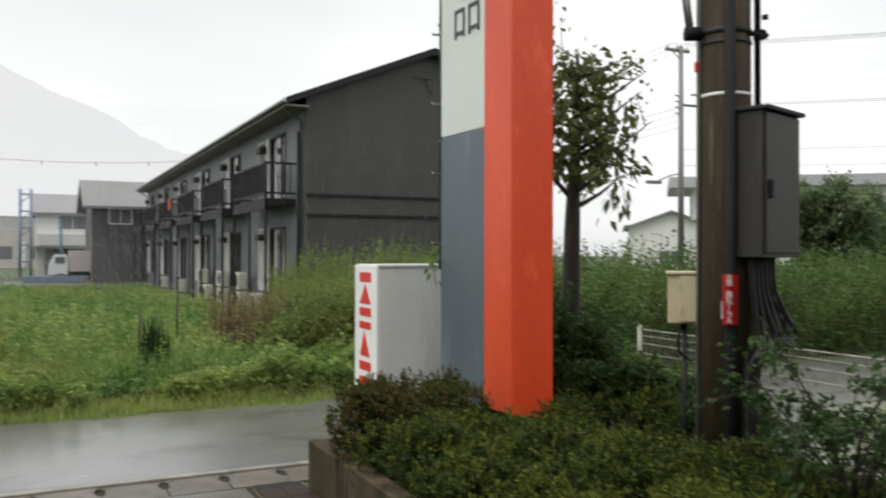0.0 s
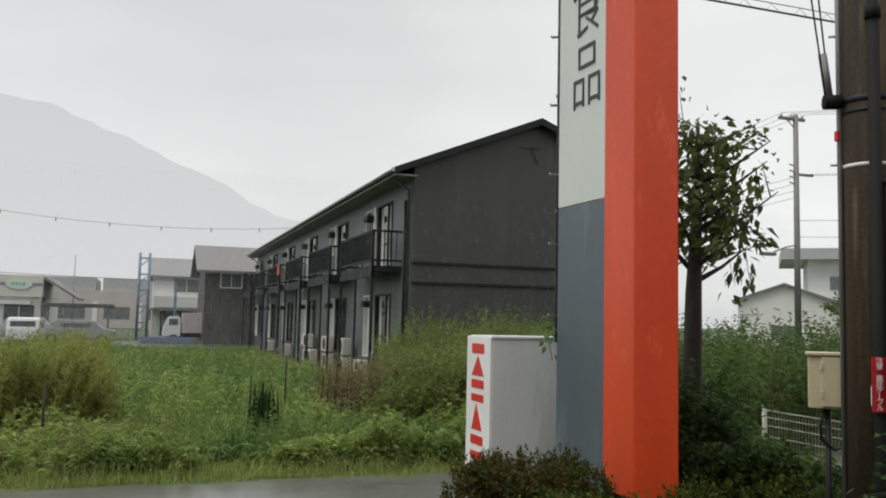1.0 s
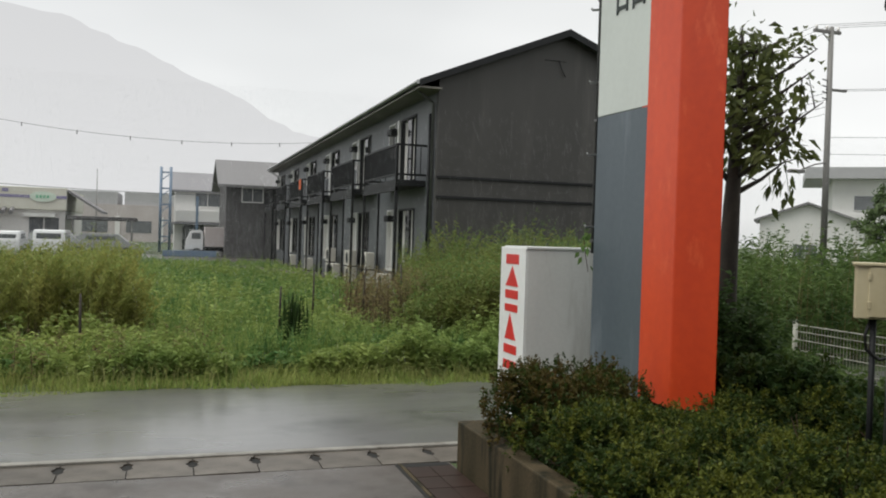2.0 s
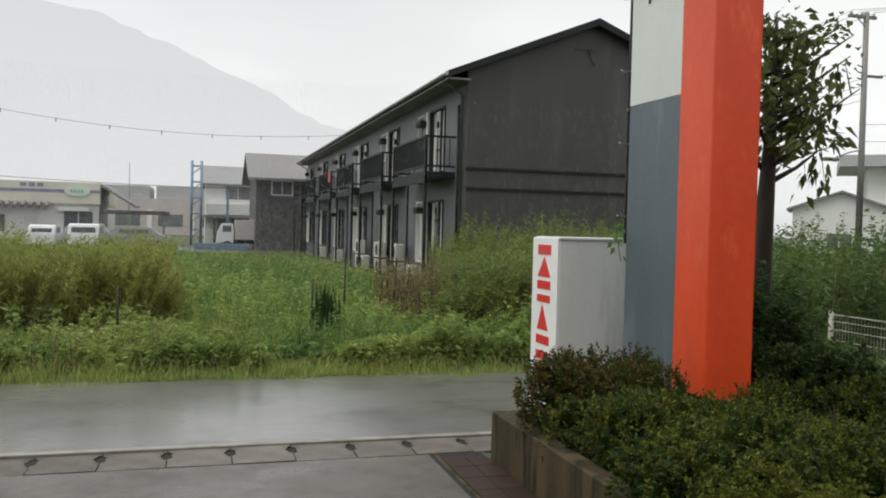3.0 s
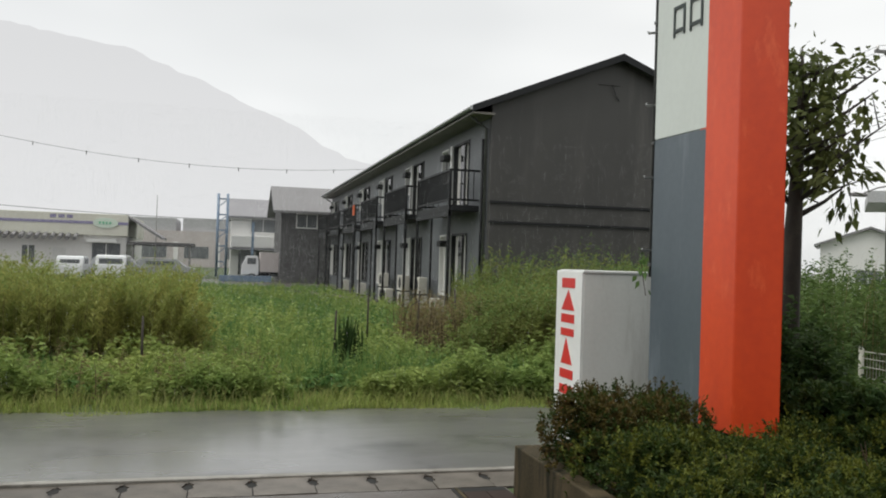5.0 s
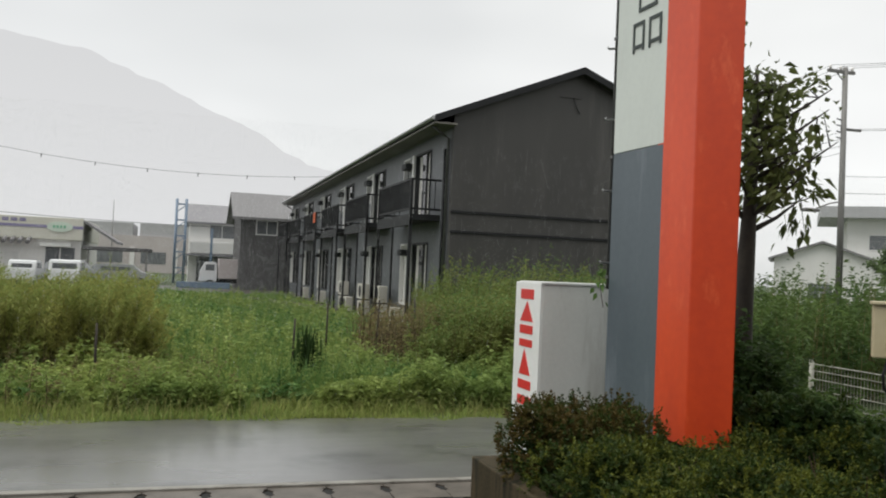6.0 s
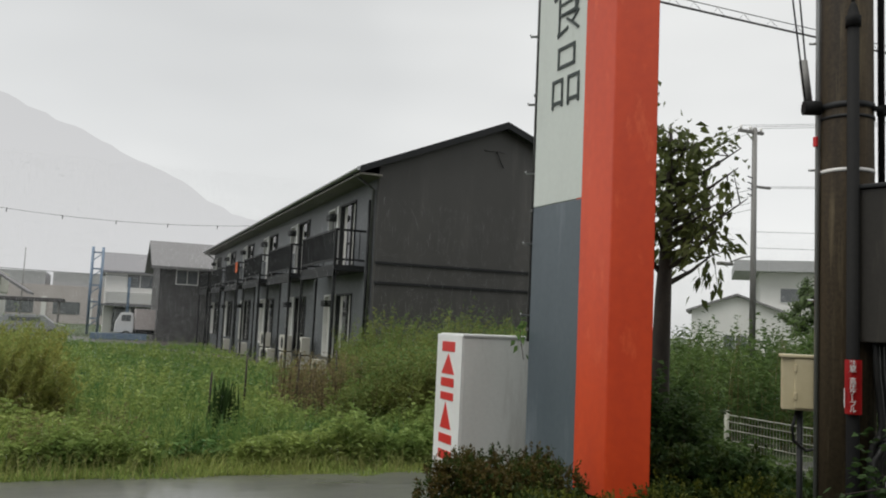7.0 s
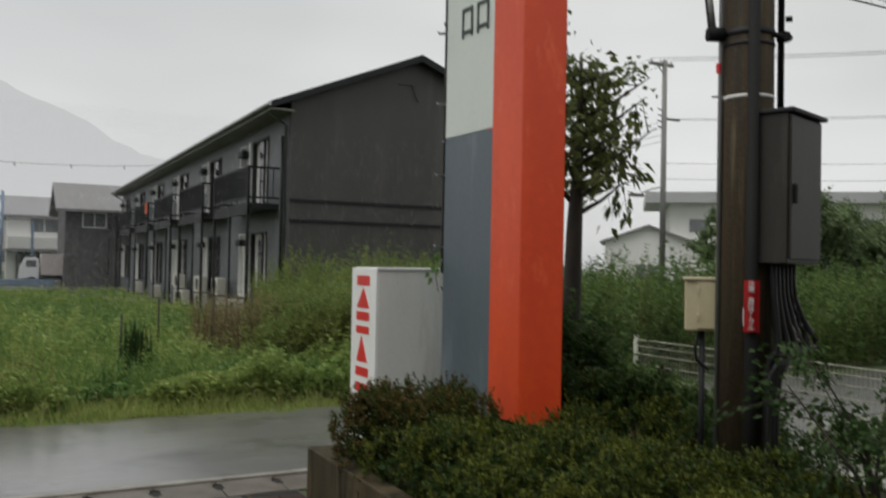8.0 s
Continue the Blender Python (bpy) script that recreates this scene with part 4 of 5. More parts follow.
for k in range(7):
    w_ = part("window", box(2.0 + 4 * k, 4.6 + 4 * k, -0.05, 0.04, 5.9, 7.3), FAR_GLASS, block)
    part("sill", box(1.9 + 4 * k, 4.7 + 4 * k, -0.12, -0.052, 5.8, 5.9), WHITE_FRAME, w_)
part("parapet", box(0, 30, -0.6, -0.02, 4.4, 5.4), PALE_WALL, block)

pole2 = thing("utility_pole", "slim grey concrete utility pole with crossarms", "utility pole", (22.0, 24.4, 0))
part("shaft", tube([(0, 0, 0), (0, 0, 9.8)], [0.125, 0.09], 14), FAR_POLE, pole2)
part("crossarm", box(-0.75, 0.4, -0.05, 0.05, 9.58, 9.68), FAR_POLE, pole2)
part("stay", tube([(-0.4, 0, 9.6), (0, 0, 9.25)], 0.02, 6), FAR_POLE, pole2)
for k in range(4):
    part("cable_rack", tube([(-0.09, 0, 7.9 - 0.22 * k), (-0.3, 0, 7.94 - 0.22 * k)], 0.022, 6), BLACK_METAL, pole2)
part("crossarm", box(-0.1, 0.75, -0.05, 0.05, 7.55, 7.63), FAR_POLE, pole2)
for x in (-0.65, -0.2, 0.3):
    part("insulator", tube([(x, 0, 9.68), (x, 0, 9.83)], 0.05, 8), WHITE_PRINT, pole2)
part("lamp_arm", tube([(0, 0, 5.0), (-0.5, 0, 4.9), (-1.05, 0, 4.7)], 0.025, 8), FAR_POLE, pole2)
part("lamp_head", box(-1.6, -1.0, -0.12, 0.12, 4.56, 4.68, 0.03), FAR_POLE, pole2)

WIRE = mat("overhead_wire", (0.11, 0.11, 0.112), rough=0.6, bump=0)


def wire(label, a, b, drop, r, beads=0):
    w = thing("overhead_wire", label, "wire", kind="structure")
    part("strand", tube(sag(a, b, drop, 24), r, 5), WIRE, w)
    pts = sag(a, b, drop, beads + 1) if beads else []
    for p in pts[1:-1]:
        part("spacer", tube([p + Vector((0, 0, 0.06)), p - Vector((0, 0, 0.22))], r * 2.2, 6), WIRE, w)
    return w


wire("thin black overhead wire with hanging spacers", (-30, 62, 13.07), (31, 62, 13.07), 5.0, 0.014, 17)
wire("thin black overhead wire", (-30, 70, 6.0), (10, 75, 5.0), 0.6, 0.025)
lash = wire("lashed overhead cable crossing above the road", (-30, 8, 6.27), (60, 8, 6.27), 0.45, 0.014)
part("strand", tube(sag((-30, 8, 6.37), (60, 8, 6.37), 0.45, 24), 0.006, 5), WIRE, lash)
coil = bmesh.new()
for k in range(34):
    x = 4 + 0.36 * k + 0.1 * math.sin(7.0 * k)
    z = 6.27 - 1.8 * ((x + 30) / 90) * (1 - (x + 30) / 90)
    tube([(x, 8, z), (x + 0.07, 8.0, z + 0.09), (x + 0.2, 8, z)], 0.003, 3, coil)
part("lashing", coil, WIRE, lash)
for k, (z, o) in enumerate(((9.82, -0.65), (9.82, -0.2), (9.82, 0.3), (7.6, 0.7), (7.6, 0.2), (5.9, 0.1), (5.3, 0.1))):
    wire("thin overhead wire between utility poles", (22.0 + o, 24.4, z), (40 + o, 5.5 - 0.4 * k, z + 0.2), 0.35, 0.008)
for k in range(4):
    wire("thin overhead wire between utility poles", (22.0, 24.4, 7.5 - 0.25 * k), (14.5, 40, 6.6 - 0.3 * k), 0.5, 0.008)

for o in (-0.65, -0.2, 0.3):
    wire("thin overhead wire between utility poles", (22.0 + o, 24.4, 9.8), (15.0 + 0.3 * o, 38, 6.9), 0.3, 0.007)

mast = part("antenna_mast", tube([(0, 0, 0), (0, 0, 7.0)], [0.06, 0.03], 6), FAR_POLE)
mast.matrix_basis = pose(-6.3, 80, 0)
tagged(mast, "thin grey antenna mast behind the shop", "mast")
vine = thing("vine", "small green vine leaves clinging to the sign tower's edge", "vine", (3.58, 7.26, 1.62))
part("stem", tube([(0.03, -0.02, 0.0), (0.01, 0.0, 0.15), (-0.01, 0, 0.3)], 0.004, 5), TWIG, vine)
g = np.random.default_rng(8)
part("leaves", leaves("leaves", g.normal(size=(16, 3)) * np.array([0.03, 0.03, 0.08]) + np.array([0, 0, 0.25]), g.normal(size=(16, 3)) + np.array([-0.5, 0, -0.8]), g.uniform(0.06, 0.1, 16), 0.05, WEED, g), WEED, vine)

# hills far behind everything, rain haze painted into their glowing colour
def hill(name, far, prof, c):
    bm = bmesh.new()
    low, high, rear = [], [], []
    for i in range(161):
        t = i / 160
        x = prof[0][0] + (prof[-1][0] - prof[0][0]) * t
        for (xa, za), (xb, zb) in zip(prof, prof[1:]):
            if xa <= x <= xb:
                u = (x - xa) / (xb - xa)
                z = za + (zb - za) * (u * u * (3 - 2 * u) * 0.4 + u * 0.6)
        z += 5 * noise.noise(Vector((x / 28, far / 100, 0))) + 2.5 * noise.noise(Vector((x / 7, far / 50, 2)))
        low.append(bm.verts.new((x, far - 260, -2)))
        high.append(bm.verts.new((x, far, max(z, 2))))
        rear.append(bm.verts.new((x, far + 300, -2)))
    for i in range(160):
        bm.faces.new((low[i], low[i + 1], high[i + 1], high[i]))
        bm.faces.new((high[i], high[i + 1], rear[i + 1], rear[i]))
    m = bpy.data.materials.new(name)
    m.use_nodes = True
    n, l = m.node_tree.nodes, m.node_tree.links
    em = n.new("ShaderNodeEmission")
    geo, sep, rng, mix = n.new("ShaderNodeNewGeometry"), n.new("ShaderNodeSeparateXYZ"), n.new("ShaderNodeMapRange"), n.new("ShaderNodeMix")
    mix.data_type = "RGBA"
    # glow paler towards the foot, imitating mist
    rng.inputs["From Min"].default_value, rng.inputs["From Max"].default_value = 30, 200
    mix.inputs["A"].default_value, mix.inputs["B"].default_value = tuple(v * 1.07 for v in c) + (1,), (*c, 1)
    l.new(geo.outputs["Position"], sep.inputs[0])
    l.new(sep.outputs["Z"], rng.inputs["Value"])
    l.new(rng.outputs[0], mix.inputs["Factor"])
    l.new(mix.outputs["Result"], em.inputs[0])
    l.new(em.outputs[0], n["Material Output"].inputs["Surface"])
    return tagged(part("backdrop", bm, m), "far wooded hill backdrop with rain haze painted into its glow", "hill", kind="structure")


hill("haze_glow_hill", 900, [(-700, 120), (-420, 190), (-220, 222), (-110, 208), (-35, 182), (40, 150), (120, 112), (220, 70), (420, 30), (700, 8)], (0.695, 0.70, 0.708))


# ---------------------------------------------------------------- planting
def stuff(name, me, label, category):
    ob = new(name, me)
    return tagged(ob, label, category, kind="stuff")


def bush(name, label, cx, cy, rx, ry, z0, height, material, count, seed, leaf=0.030, extra=None, group="hedge bushes in the planter"):
    """A clipped bush: sprigs of small leaves crowding over lumpy mounds, with twigs inside."""
    g = np.random.default_rng(seed)
    b = thing(name, label, "bush", (cx, cy, z0), group=group)
    k = 13
    lc = np.stack([g.uniform(-0.75, 0.75, k) * rx, g.uniform(-0.75, 0.75, k) * ry, g.uniform(0.2, 0.66, k) * height], 1)
    lr = np.stack([g.uniform(0.22, 0.38, k) * rx, g.uniform(0.22, 0.38, k) * ry, (height - lc[:, 2]) * g.uniform(0.65, 1.1, k)], 1)

    def rosettes(n, per, reach, up, name_, material_, big=1.0):
        """Short shoots that stand out of the mounds, each with a whorl of leaves along it."""
        i = g.integers(0, k, n)
        out = unit(g.normal(size=(n, 3)) + np.array([0, 0, 0.45]))
        root = lc[i] + out * lr[i] * g.uniform(0.72, 1.0, (n, 1))
        root[:, 2] = np.maximum(root[:, 2], 0.03)
        shoot = unit(out + np.array([0, 0, up]) + g.normal(size=(n, 3)) * 0.3) * (g.uniform(0.35, 1.0, (n, 1)) ** 1.6 * reach)
        s = g.uniform(0.25, 1.0, (n, per, 1))
        p = (root[:, None] + shoot[:, None] * s + g.normal(size=(n, per, 3)) * 0.006).reshape(-1, 3)
        way = (unit(shoot)[:, None] * (0.25 + 0.9 * s) + unit(g.normal(size=(n * per, 3))).reshape(n, per, 3) * 0.85).reshape(-1, 3)
        m = n * per
        L = g.uniform(0.7, 1.35, m) * leaf * big
        part(name_, leaves(name_, p, way, L, L * g.uniform(0.36, 0.55, m), material_, g, 0.15, face=np.repeat(unit(shoot), per, 0) + np.array([0, 0, 0.5])), material_, b)

    reach = 0.105 * max(1.0, leaf / 0.045)
    rosettes(count // 12, 14, reach, 0.5, "leaves", material)
    if extra:
        rosettes(count // 20, 12, reach * 1.3, 1.0, "young_leaves", extra, 0.95)
    # leaves inside the mounds: a dark leaf colour stands in for inner shade
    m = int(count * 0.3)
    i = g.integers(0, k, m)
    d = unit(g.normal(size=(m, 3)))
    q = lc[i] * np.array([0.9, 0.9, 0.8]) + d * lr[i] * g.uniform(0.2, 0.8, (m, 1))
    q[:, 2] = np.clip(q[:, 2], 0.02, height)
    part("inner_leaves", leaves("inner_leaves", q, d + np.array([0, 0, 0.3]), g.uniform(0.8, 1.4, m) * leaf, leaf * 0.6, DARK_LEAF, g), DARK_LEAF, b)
    tw = bmesh.new()
    for _ in range(26):
        a = g.uniform(0, 6.28)
        e = lc[g.integers(0, k)] + g.normal(size=3) * lr[0] * 0.4
        tube([(e[0] * 0.3, e[1] * 0.3, 0), (e[0] * 0.7, e[1] * 0.7, e[2] * 0.6), (e[0], e[1], max(e[2] * 1.25, 0.1))], [0.008, 0.006, 0.003], 4, tw)
    part("twig", tw, TWIG, b)
    return b


B = "clipped azalea bush with small wet leaves in the planter"
LIME = "yellow-green azalea bush with bright shoots in the planter"
bush("hedge_bush", "rust-tinged azalea bush at the planter corner", 2.6, 5.8, 0.58, 0.7, 0.3, 0.60, HEDGE_RED, 17000, 1, extra=HEDGE_LEAF)
bush("hedge_bush", B, 2.8, 4.95, 0.75, 0.6, 0.3, 0.48, HEDGE_LEAF, 15000, 2, extra=HEDGE_LIME)
bush("hedge_bush", "rust-tinged azalea bush against the sign tower", 3.08, 6.02, 0.5, 0.45, 0.3, 0.60, HEDGE_RED, 9000, 3, extra=HEDGE_LEAF)
bush("hedge_bush", B, 3.5, 4.85, 0.55, 0.55, 0.3, 0.35, HEDGE_LEAF, 11000, 4, extra=HEDGE_LIME)
bush("hedge_bush", LIME, 2.72, 4.1, 0.75, 0.65, 0.3, 0.45, HEDGE_LEAF, 15000, 5, extra=HEDGE_LIME)
bush("hedge_bush", LIME, 3.7, 4.0, 0.6, 0.6, 0.3, 0.42, HEDGE_LEAF, 12000, 6, extra=HEDGE_LIME)
bush("hedge_bush", LIME, 2.72, 3.0, 0.65, 0.7, 0.3, 0.43, HEDGE_LIME, 12000, 7, extra=HEDGE_LIME)
bush("hedge_bush", LIME, 3.6, 3.1, 0.7, 0.6, 0.3, 0.36, HEDGE_LEAF, 11000, 8, extra=HEDGE_LIME)
bush("hedge_bush", B, 4.4, 5.15, 0.7, 0.6, 0.3, 0.45, HEDGE_LEAF, 9000, 9, extra=HEDGE_LIME)
bush("hedge_bush", B, 4.85, 4.35, 0.6, 0.6, 0.3, 0.42, DARK_LEAF, 8000, 10, extra=HEDGE_LEAF)
bush("hedge_bush", B, 4.5, 2.8, 0.7, 0.7, 0.3, 0.35, HEDGE_LEAF, 8000, 11, extra=HEDGE_LIME)
bush("hedge_bush", B, 2.7, 1.9, 0.6, 0.7, 0.3, 0.35, HEDGE_LEAF, 6000, 12)
S = "dark overgrown shrub behind the sign tower"
for i, (x, y, r, h, z) in enumerate(((4.65, 6.0, 0.5, 0.6, 0.3), (5.2, 5.2, 0.5, 0.4, 0.3))):
    bush("shrub", S, x, y, r, r, z, h, DARK_LEAF, 7000, 30 + i, leaf=0.06, extra=HEDGE_LEAF, group="overgrown shrubs by the fence")


def tree(name, label, at, height, spread, trunk_r, material, count, leaf, seed, lean=(0, 0), low=0.35, limbs=9, group="", wind=0.0):
    g = np.random.default_rng(seed)
    t = thing(name, label, "tree", at, group=group)
    wood = bmesh.new()
    axis = [Vector((lean[0] * s * s + 0.04 * math.sin(5 * s + seed), lean[1] * s * s + 0.03 * math.cos(4 * s), height * 0.92 * s)) for s in (0, 0.15, 0.35, 0.55, 0.75, 0.9, 1.0)]
    tube(axis, [trunk_r, trunk_r * 0.9, trunk_r * 0.82, trunk_r * 0.7, trunk_r * 0.45, trunk_r * 0.22, 0.006], 10, wood)
    part("trunk", wood, BARK, t)
    tips, boughs = [], bmesh.new()
    for k in range(limbs):
        s = low + (0.95 - low) * (k + 0.5) / limbs
        i = min(int(s * 6), 5)
        p = axis[i].lerp(axis[i + 1], 0.5)
        p.z = height * 0.92 * s
        a = 2.4 * k + g.uniform(-0.5, 0.5)
        out = spread * g.uniform(0.6, 1.05) * (1.15 - 0.75 * abs(s - 0.55) / 0.55)
        e = p + Vector((math.cos(a) * out + wind * out, math.sin(a) * out, out * g.uniform(0.25, 0.9)))
        m = p.lerp(e, 0.5) + Vector((0, 0, -0.05 * out))
        tube([p, m, e], [trunk_r * 0.28, trunk_r * 0.16, 0.005], 6, boughs)
        for _ in range(5):
            q = p.lerp(e, g.uniform(0.35, 1.0))
            f = q + Vector(g.normal(size=3)) * spread * 0.22
            tube([q, f], [trunk_r * 0.07, 0.003], 4, boughs)
            tips.append((q, f))
    part("bough", boughs, BARK, t)
    ti = g.integers(0, len(tips), count)
    a = np.array([tips[i][0] for i in range(len(tips))])[ti]
    b = np.array([tips[i][1] for i in range(len(tips))])[ti]
    p = a + (b - a) * g.uniform(0.2, 1.25, (count, 1)) + g.normal(size=(count, 3)) * spread * 0.075
    way = (b - a) * 1.5 + g.normal(size=(count, 3)) * 0.12 + np.array([0.0, 0, -0.06])
    part("crown", leaves("crown", p, way, g.uniform(0.7, 1.3, count) * leaf, g.uniform(0.7, 1.2, count) * leaf * 0.6, material, g, 0.35), material, t)
    return t


tree("street_tree", "young broadleaf tree with wind-blown sparse crown", (5.36, 7.4, 0.0), 4.6, 0.85, 0.122, TREE_LEAF, 1350, 0.112, 9, (0.05, 0.1), 0.57, 20, wind=0.35)
tree("background_tree", "dense dark green tree behind the fence", (22.7, 22.0, 0), 4.2, 0.95, 0.15, FAR_LEAF, 7000, 0.16, 5, low=0.1, limbs=22)
tree("background_tree", "dense dark green tree behind the fence", (26.3, 21.5, 0), 4.5, 1.9, 0.2, FAR_LEAF, 16000, 0.18, 6, low=0.1, limbs=30)
tree("background_tree", "dense dark green tree behind the fence", (31, 22, 0), 4.0, 2.3, 0.2, FAR_LEAF, 14000, 0.18, 7, low=0.08, limbs=28)

# thin shrub by the pole with bent bare stems
sapling = thing("thin_shrub", "thin shrub with bent bare stems and sparse leaves", "shrub", (4.05, 2.9, 0.3))
g = np.random.default_rng(77)
stems, tips = bmesh.new(), []
for k in range(9):
    a = g.uniform(0, 6.28)
    top = Vector((0.5 * math.cos(a), 0.45 * math.sin(a), g.uniform(0.75, 1.45)))
    mid = Vector((top.x * 0.25 + g.normal() * 0.05, top.y * 0.25, top.z * 0.5))
    tube([(0.02 * k - 0.08, 0, 0), mid, top], [0.016, 0.011, 0.004], 6, stems)
    for _ in range(9):
        s = mid.lerp(top, g.uniform(0.1, 1.0))
        e = s + Vector((g.normal() * 0.14, g.normal() * 0.14, g.normal() * 0.06))
        tube([s, e], [0.004, 0.002], 4, stems)
        tips.append((s, e))
part("stem", stems, BARK, sapling)
n_ = 2000
ti = g.integers(0, len(tips), n_)
a_, b_ = np.array([t_[0] for t_ in tips])[ti], np.array([t_[1] for t_ in tips])[ti]
part("leaves", leaves("leaves", a_ + (b_ - a_) * g.uniform(0.3, 1.3, (n_, 1)) + g.normal(size=(n_, 3)) * 0.035, (b_ - a_) * 2 + g.normal(size=(n_, 3)) * 0.12, g.uniform(0.035, 0.065, n_), g.uniform(0.02, 0.036, n_), DARK_LEAF, g), DARK_LEAF, sapling)


def field(n, x_of, y0, y1, seed):
    """Plan points between the lines x_of(y), denser towards the road."""
    g = np.random.default_rng(seed)
    y = y0 + (y1 - y0) * g.random(n) ** 1.5
    lo, hi = x_of(y)
    return lo + (hi - lo) * g.random(n), y, g


def stalks(name, x, y, g, height, per_plant, leaf, material, stem_mat, label, narrow=0.22, z0=0.0, tip=None, bare=0.0, rise=0.0):
    """Upright weeds: a stem with leaves all along it, more towards the top."""
    n = len(x)
    base = np.stack([x, y, np.full(n, z0)], 1)
    tilt = g.normal(size=(n, 3)) * 0.13 + np.array([0.10, 0, 0])
    tilt[:, 2] = 0
    s = bare + (1 - bare) * g.random((n, per_plant)) ** 0.7
    p = base[:, None] + (tilt[:, None] * s[..., None] ** 2 + np.array([0, 0, 1.0]) * s[..., None]) * height[:, None, None]
    p = p.reshape(-1, 3)
    m = len(p)
    a = g.uniform(0, 6.28, m)
    way = np.stack([np.cos(a), np.sin(a), g.uniform(-0.1, 0.9, m) + rise], 1)
    L = g.uniform(0.7, 1.3, m) * leaf * (1.15 - 0.55 * s.reshape(-1))
    stuff(name, leaves(name, p, way, L, L * narrow, material, g, 0.3), label, "weeds")
    if tip:
        t = g.uniform(0.84, 1.08, (n, 12))
        q = (base[:, None] + (tilt[:, None] * t[..., None] ** 2 + np.array([0, 0, 1.0]) * t[..., None]) * height[:, None, None]).reshape(-1, 3)
        q = q + g.normal(size=q.shape) * np.array([0.03, 0.03, 0.01])
        stuff(name + "_plumes", leaves(name, q, g.normal(size=q.shape) * 0.6 + np.array([0.2, 0, 1.0]), g.uniform(0.03, 0.07, len(q)), 0.014, tip, g, 0.1), label, "weeds")
    if stem_mat:
        stuff(name + "_stems", blades(name, base, height * 1.03, 0.012, 0.08, stem_mat, g), label, "weeds")


# planting limits fitted to the camera's view, not to the meadow's extent
view_wedge = lambda y: (-0.30 * y - 1.5, np.minimum(0.30 * y + 2.0, 5.6 + 0 * y))
# verge grass along the far side of the road
x, y, g = field(34000, lambda y: (-8 + 0 * y, 9 + 0 * y), 10.35, 12.8, 11)
y = y + 0.5 * (lumps(x, y, 0.35) - 0.5) * np.clip((12.8 - y) / 2.4, 0, 1) + 0.06
h = (0.06 + 0.24 * np.clip((y - 10.4) / 1.0, 0, 1)) * (0.35 + 1.2 * lumps(x, y, 0.3)) * g.uniform(0.5, 1.4, len(x))
stuff("verge_grass", blades("verge_grass", np.stack([x, y, 0 * x - 0.02], 1), h, 0.013, 0.6, GRASS, g), "bright yellow-green verge grass beside the road", "grass")
x, y, g = field(4500, lambda y: (-8 + 0 * y, 9 + 0 * y), 10.42, 12.4, 12)
stuff("straw_grass", blades("straw_grass", np.stack([x, y, 0 * x - 0.02], 1), g.uniform(0.12, 0.42, len(x)), 0.008, 0.5, GRASS_DRY, g), "pale straw grass among the verge", "grass")
# leafy weeds in clumps just behind the verge
x, y, g = field(5200, lambda y: (-8 + 0 * y, 6 + 0 * y), 10.9, 14.5, 21)
keep = (lumps(x, y, 0.45, 1.0) > 0.40) & ~((np.abs(x - 1.62) < 0.45) & (y > 12.0) & (y < 13.9))
x, y = x[keep], y[keep]
h = (0.05 + 0.92 * lumps(x, y, 0.45, 1.0) * (0.4 + lumps(x, y, 1.6, 2.0))) * g.uniform(0.45, 1.1, len(x))
stalks("verge_weeds", x, y, g, h, 30, 0.14, WEED_PALE, WEED, "pale green leafy weeds in clumps behind the verge", 0.3)
x, y, g = field(2600, lambda y: (-5 - 0.2 * y, 5.3 + 0 * y), 11.5, 46, 22)
keep = lumps(x, y, 1.2, 3.0) > 0.5
x, y = x[keep], y[keep]
stalks("meadow_spires", x, y, g, g.uniform(0.45, 1.0, len(x)) * np.where(y > 19, 0.85, 1.0), 30, 0.08, WEED_PALE, WEED, "upright weeds rising from the meadow", 0.22)
# low weeds over the part of the meadow that the camera sees
x, y, g = field(22000, view_wedge, 11.2, 50, 13)
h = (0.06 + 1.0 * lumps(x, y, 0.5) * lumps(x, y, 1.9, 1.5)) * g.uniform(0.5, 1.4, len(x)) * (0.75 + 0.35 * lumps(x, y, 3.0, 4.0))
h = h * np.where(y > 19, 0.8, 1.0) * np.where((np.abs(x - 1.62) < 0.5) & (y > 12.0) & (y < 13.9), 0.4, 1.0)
stalks("meadow_weeds", x, y, g, h, 10, 0.14, WEED, None, "green broad-leaved weeds over the part of the meadow in view", 0.4)
x, y, g = field(16000, view_wedge, 11.5, 50, 14)
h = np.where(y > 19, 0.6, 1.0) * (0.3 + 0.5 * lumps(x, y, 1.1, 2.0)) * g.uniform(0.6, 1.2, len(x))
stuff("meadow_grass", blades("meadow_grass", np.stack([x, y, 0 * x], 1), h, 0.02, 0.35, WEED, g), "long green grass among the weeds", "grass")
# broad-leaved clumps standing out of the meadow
x, y, g = field(2400, view_wedge, 12.8, 42, 31)
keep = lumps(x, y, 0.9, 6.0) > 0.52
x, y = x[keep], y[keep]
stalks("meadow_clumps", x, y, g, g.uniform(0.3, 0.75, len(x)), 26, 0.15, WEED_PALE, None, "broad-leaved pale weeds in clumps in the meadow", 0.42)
# tall stand at the meadow's west end
x, y, g = field(2600, lambda y: (-9 + 0 * y, -0.6 - 0.12 * (y - 13)), 13.2, 18.5, 15)
h = g.uniform(1.1, 1.62, len(x)) * np.clip(0.55 + (-0.5 - x) * 0.7, 0.55, 1.0) * (0.62 + 0.62 * lumps(x, y, 0.5))
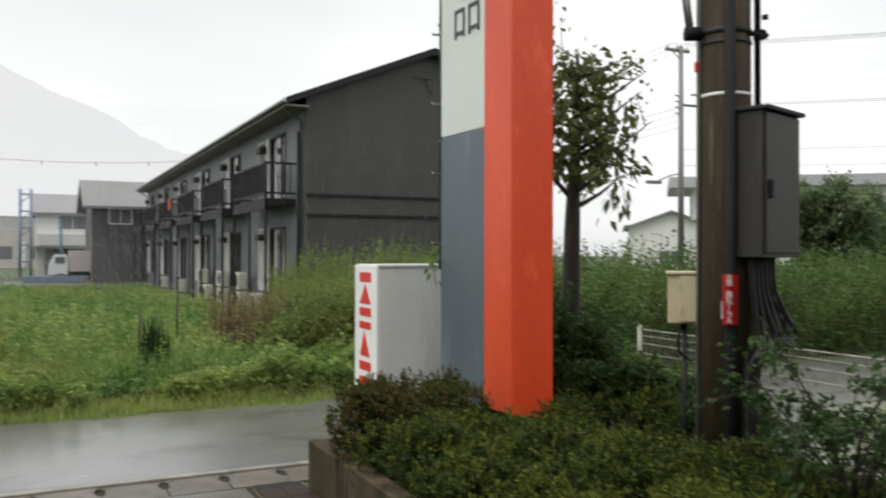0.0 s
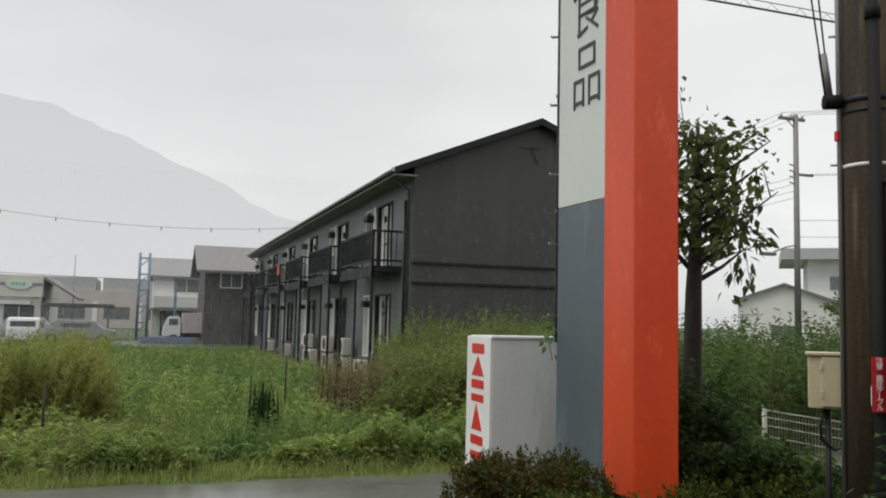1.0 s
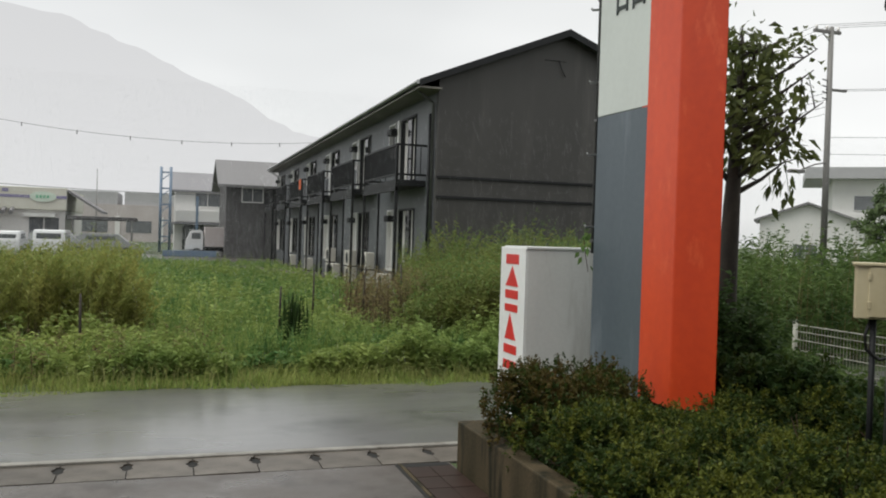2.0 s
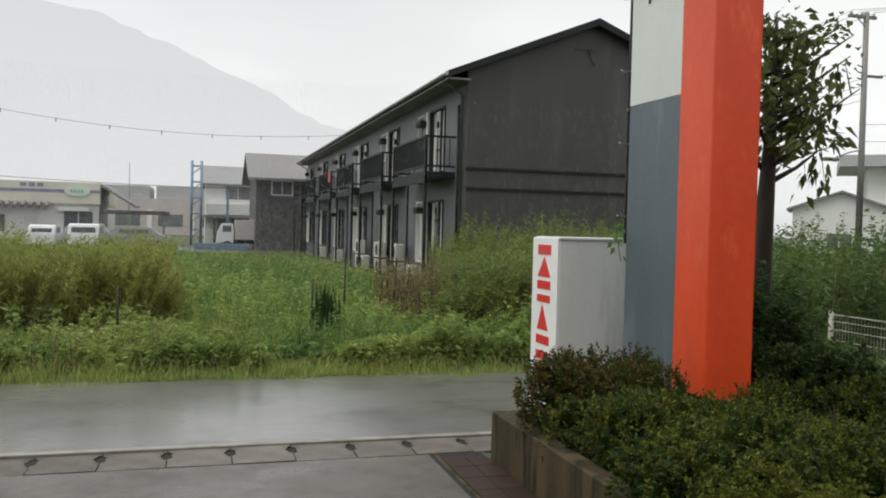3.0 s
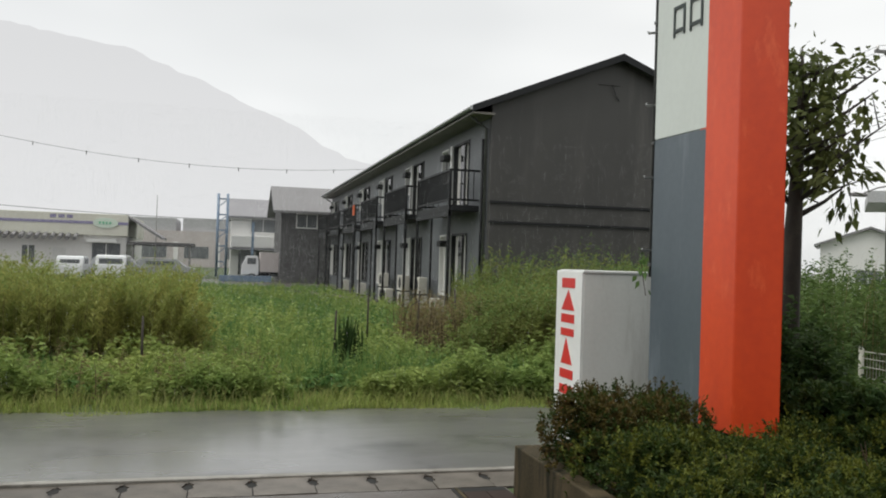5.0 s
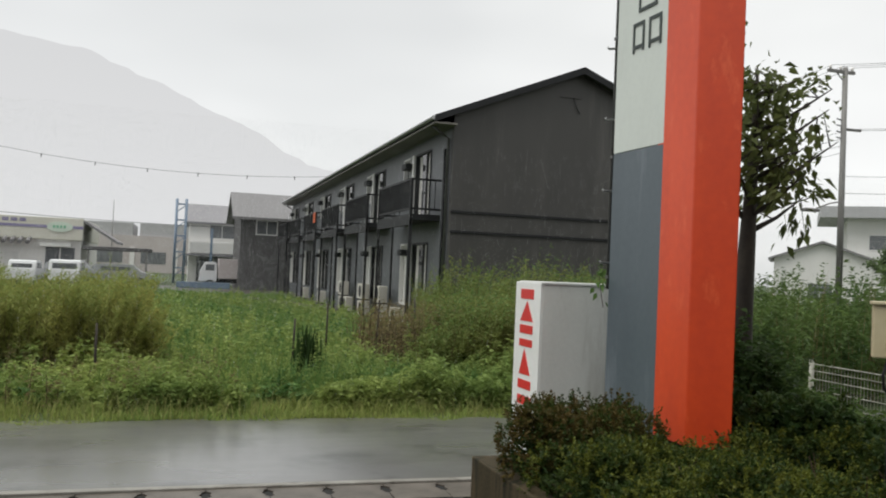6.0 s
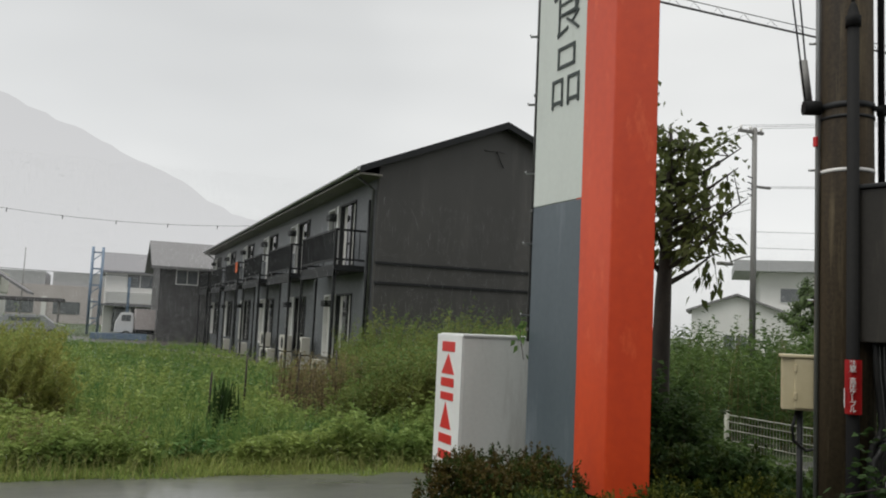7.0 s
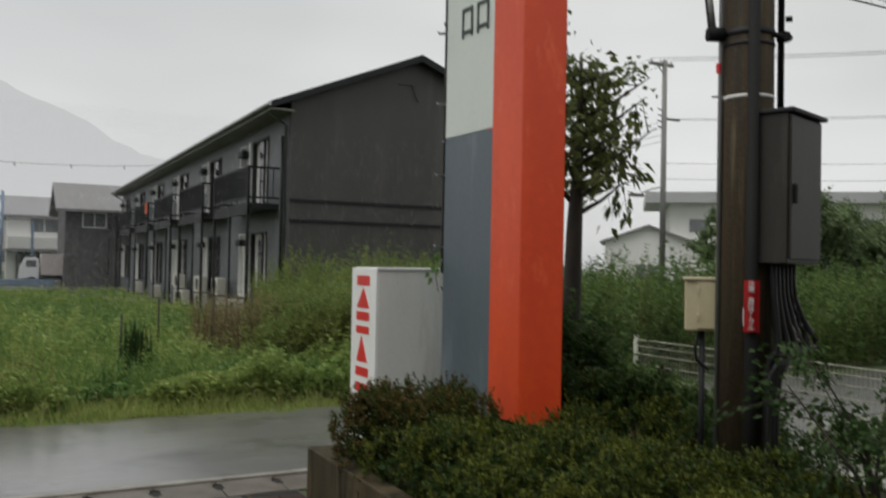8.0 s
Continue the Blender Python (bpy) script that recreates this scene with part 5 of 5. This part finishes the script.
stalks("tall_weeds", x, y, g, h, 50, 0.17, WEED_TALL, WEED_BROWN, "tall green weeds with brown stems swaying in the rain", 0.17, tip=WEED_PALE, bare=0.25, rise=1.1)
# tall weeds before the gable and behind the machine
x, y, g = field(2600, lambda y: (3.1 + 0.25 * (y - 12), 8.0 + 0.3 * (y - 12)), 12.2, 20.5, 16)
h = g.uniform(1.2, 1.9, len(x)) * np.clip(0.45 + (x - 2.4) * 0.16, 0.5, 1.05) * (0.68 + 0.56 * lumps(x, y, 0.6))
stalks("tall_weeds", x, y, g, h, 48, 0.145, WEED_OLIVE, WEED_BROWN, "tall leafy green weeds before the apartment gable", 0.24, tip=WEED, bare=0.15, rise=0.5)
x, y, g = field(700, lambda y: (2.9 + 0 * y, 4.7 + 0 * y), 13.0, 16.5, 17)
h = g.uniform(0.9, 1.4, len(x))
stalks("dry_weeds", x, y, g, h, 30, 0.08, WEED_BROWN, TWIG, "rusty dry weeds in the meadow", 0.25)
x, y, g = field(330, lambda y: (-8 + 0 * y, 0.5 + 0 * y), 11.0, 13.6, 27)
stalks("dry_weeds", x, y, g, g.uniform(0.3, 0.75, len(x)), 26, 0.08, WEED_BROWN, TWIG, "brown withered weeds among the green", 0.25)
# weeds beyond the road on the east
x, y, g = field(3900, lambda y: (7.2 + 0.25 * (y - 11), 26 + 0.4 * y), 11.0, 24, 18)
h = g.uniform(1.2, 1.95, len(x)) * (0.45 + 1.1 * lumps(x, y, 0.6))
stalks("tall_weeds", x, y, g, h, 40, 0.19, RANK_LEAF, WEED_BROWN, "rank green weeds beyond the road", 0.3, rise=0.35)
# undergrowth behind the sign tower and along the fence
x, y, g = field(900, lambda y: (4.25 + 0 * y, 6.9 + 0 * y), 6.6, 9.2, 23)
h = (0.55 + 1.0 * lumps(x, y, 0.5)) * g.uniform(0.6, 1.1, len(x)) * np.clip(1.25 - (x - 4.6) * 0.22, 0.5, 1.2) * np.where(x > 0.80 * y - 0.1, 0.70, 1.0)
stalks("undergrowth", x, y, g, h, 50, 0.13, DARK_LEAF, None, "dark leafy undergrowth behind the sign tower", 0.42)
x, y, g = field(320, lambda y: (4.3 + 0 * y, 7.3 + 0 * y), 6.6, 9.2, 24)
h = (0.7 + 1.0 * lumps(x, y, 0.5)) * g.uniform(0.7, 1.1, len(x)) * np.clip(1.25 - (x - 4.6) * 0.22, 0.5, 1.2) * np.where(x > 0.80 * y - 0.1, 0.70, 1.0)
stalks("undergrowth", x, y, g, h, 40, 0.14, RANK_LEAF, TWIG, "green shoots among the undergrowth", 0.35)
# lawn of the yard
x, y, g = field(14000, lambda y: (7.35 + 0 * y, 18 + 0 * y), 2.0, 6.2, 19)
stuff("yard_grass", blades("yard_grass", np.stack([x, y, 0 * x], 1), g.uniform(0.12, 0.4, len(x)), 0.016, 0.5, GRASS, g), "yellow-green grass plot inside the fence", "grass")

# clump of dark sword-leaved plants
g = np.random.default_rng(5)
iris = thing("iris_clump", "clump of dark upright sword-like leaves in the weeds", "plant", (1.74, 13.6, 0))
part("leaves", blades("leaves", np.stack([g.normal(size=110) * 0.11, g.normal(size=110) * 0.09, np.zeros(110)], 1), g.uniform(0.65, 1.08, 110), 0.045, 0.06, DARK_LEAF, g), DARK_LEAF, iris)

# earth bank running off from the apartment front
bank = part("earth_bank", tube([(5.9, 30.5, -0.05), (5.7, 31.7, 0.0), (4.78, 36.8, 0.0), (3.4, 42.2, 0.0), (1.8, 47.5, -0.1)], [0.2, 0.24, 0.26, 0.26, 0.2], 10), mat("brown_earth_bank", (0.085, 0.065, 0.042), (0.05, 0.05, 0.03), 0.8, fine=12, coarse=2, bump=0.6, depth=0.03))
tagged(bank, "low brown earth bank in the meadow", "bank", kind="structure")

# stakes in the meadow
for x, y, h, lean_ in ((1.5, 13.9, 1.02, 2), (-1.35, 12.2, 1.0, 1), (3.0, 14.4, 1.35, 2), (3.7, 14.2, 1.4, -2), (2.4, 16.0, 1.2, 1)):
    st = part("stake", tube([(0, 0, 0), (0.01, 0, h * 0.5), (0, 0, h)], [0.022, 0.02, 0.016], 7), BARK)
    st.matrix_basis = pose(x, y, 0, lean_, lean_, 0)
    tagged(st, "thin dark garden stake standing in the weeds", "stake", "stakes in the meadow")

# ---------------------------------------------------------------- rain
RAIN = mat("rain_water", (0.86, 0.87, 0.88), (0.80, 0.81, 0.83), 0.25, bump=0, translucent=0.5)
g = np.random.default_rng(99)
def shower(n, y0, y1, thick, long_):
    """Falling streaks over the plan between two depths, denser low down."""
    y = (y0 ** 3 + (y1 ** 3 - y0 ** 3) * g.random(n)) ** (1 / 3)
    x = g.uniform(-0.55, 1.1, n) * y - 0.5
    z = 0.3 + g.random(n) ** 1.25 * (1.5 + 0.17 * y)
    drop = np.stack([x, y, z], 1)
    fall = unit(np.tile([[0.10, 0.02, -1.0]], (n, 1)) + g.normal(size=(n, 3)) * 0.03)
    a = g.uniform(0, 6.28, n)
    wide = np.stack([np.cos(a), np.sin(a), 0 * a], 1) * (g.uniform(0.5, 1.0, n) * (0.0008 + thick * y))[:, None]
    return np.stack([drop - wide / 2, drop + wide / 2, drop + fall * (g.uniform(0.08, 0.16, n) + long_ * y)[:, None]], 1)


# far streaks are many and widen with distance to stand in for haze
streak = np.concatenate([shower(16000, 9.0, 23.0, 0.00003, 0.002), shower(330000, 23.0, 76.0, 0.00008, 0.0006)])
stuff("rain", raw("rain", streak, np.arange(3 * len(streak)).reshape(-1, 3), RAIN), "fine rain over the meadow and the houses, thickened far off to imitate haze", "rain")
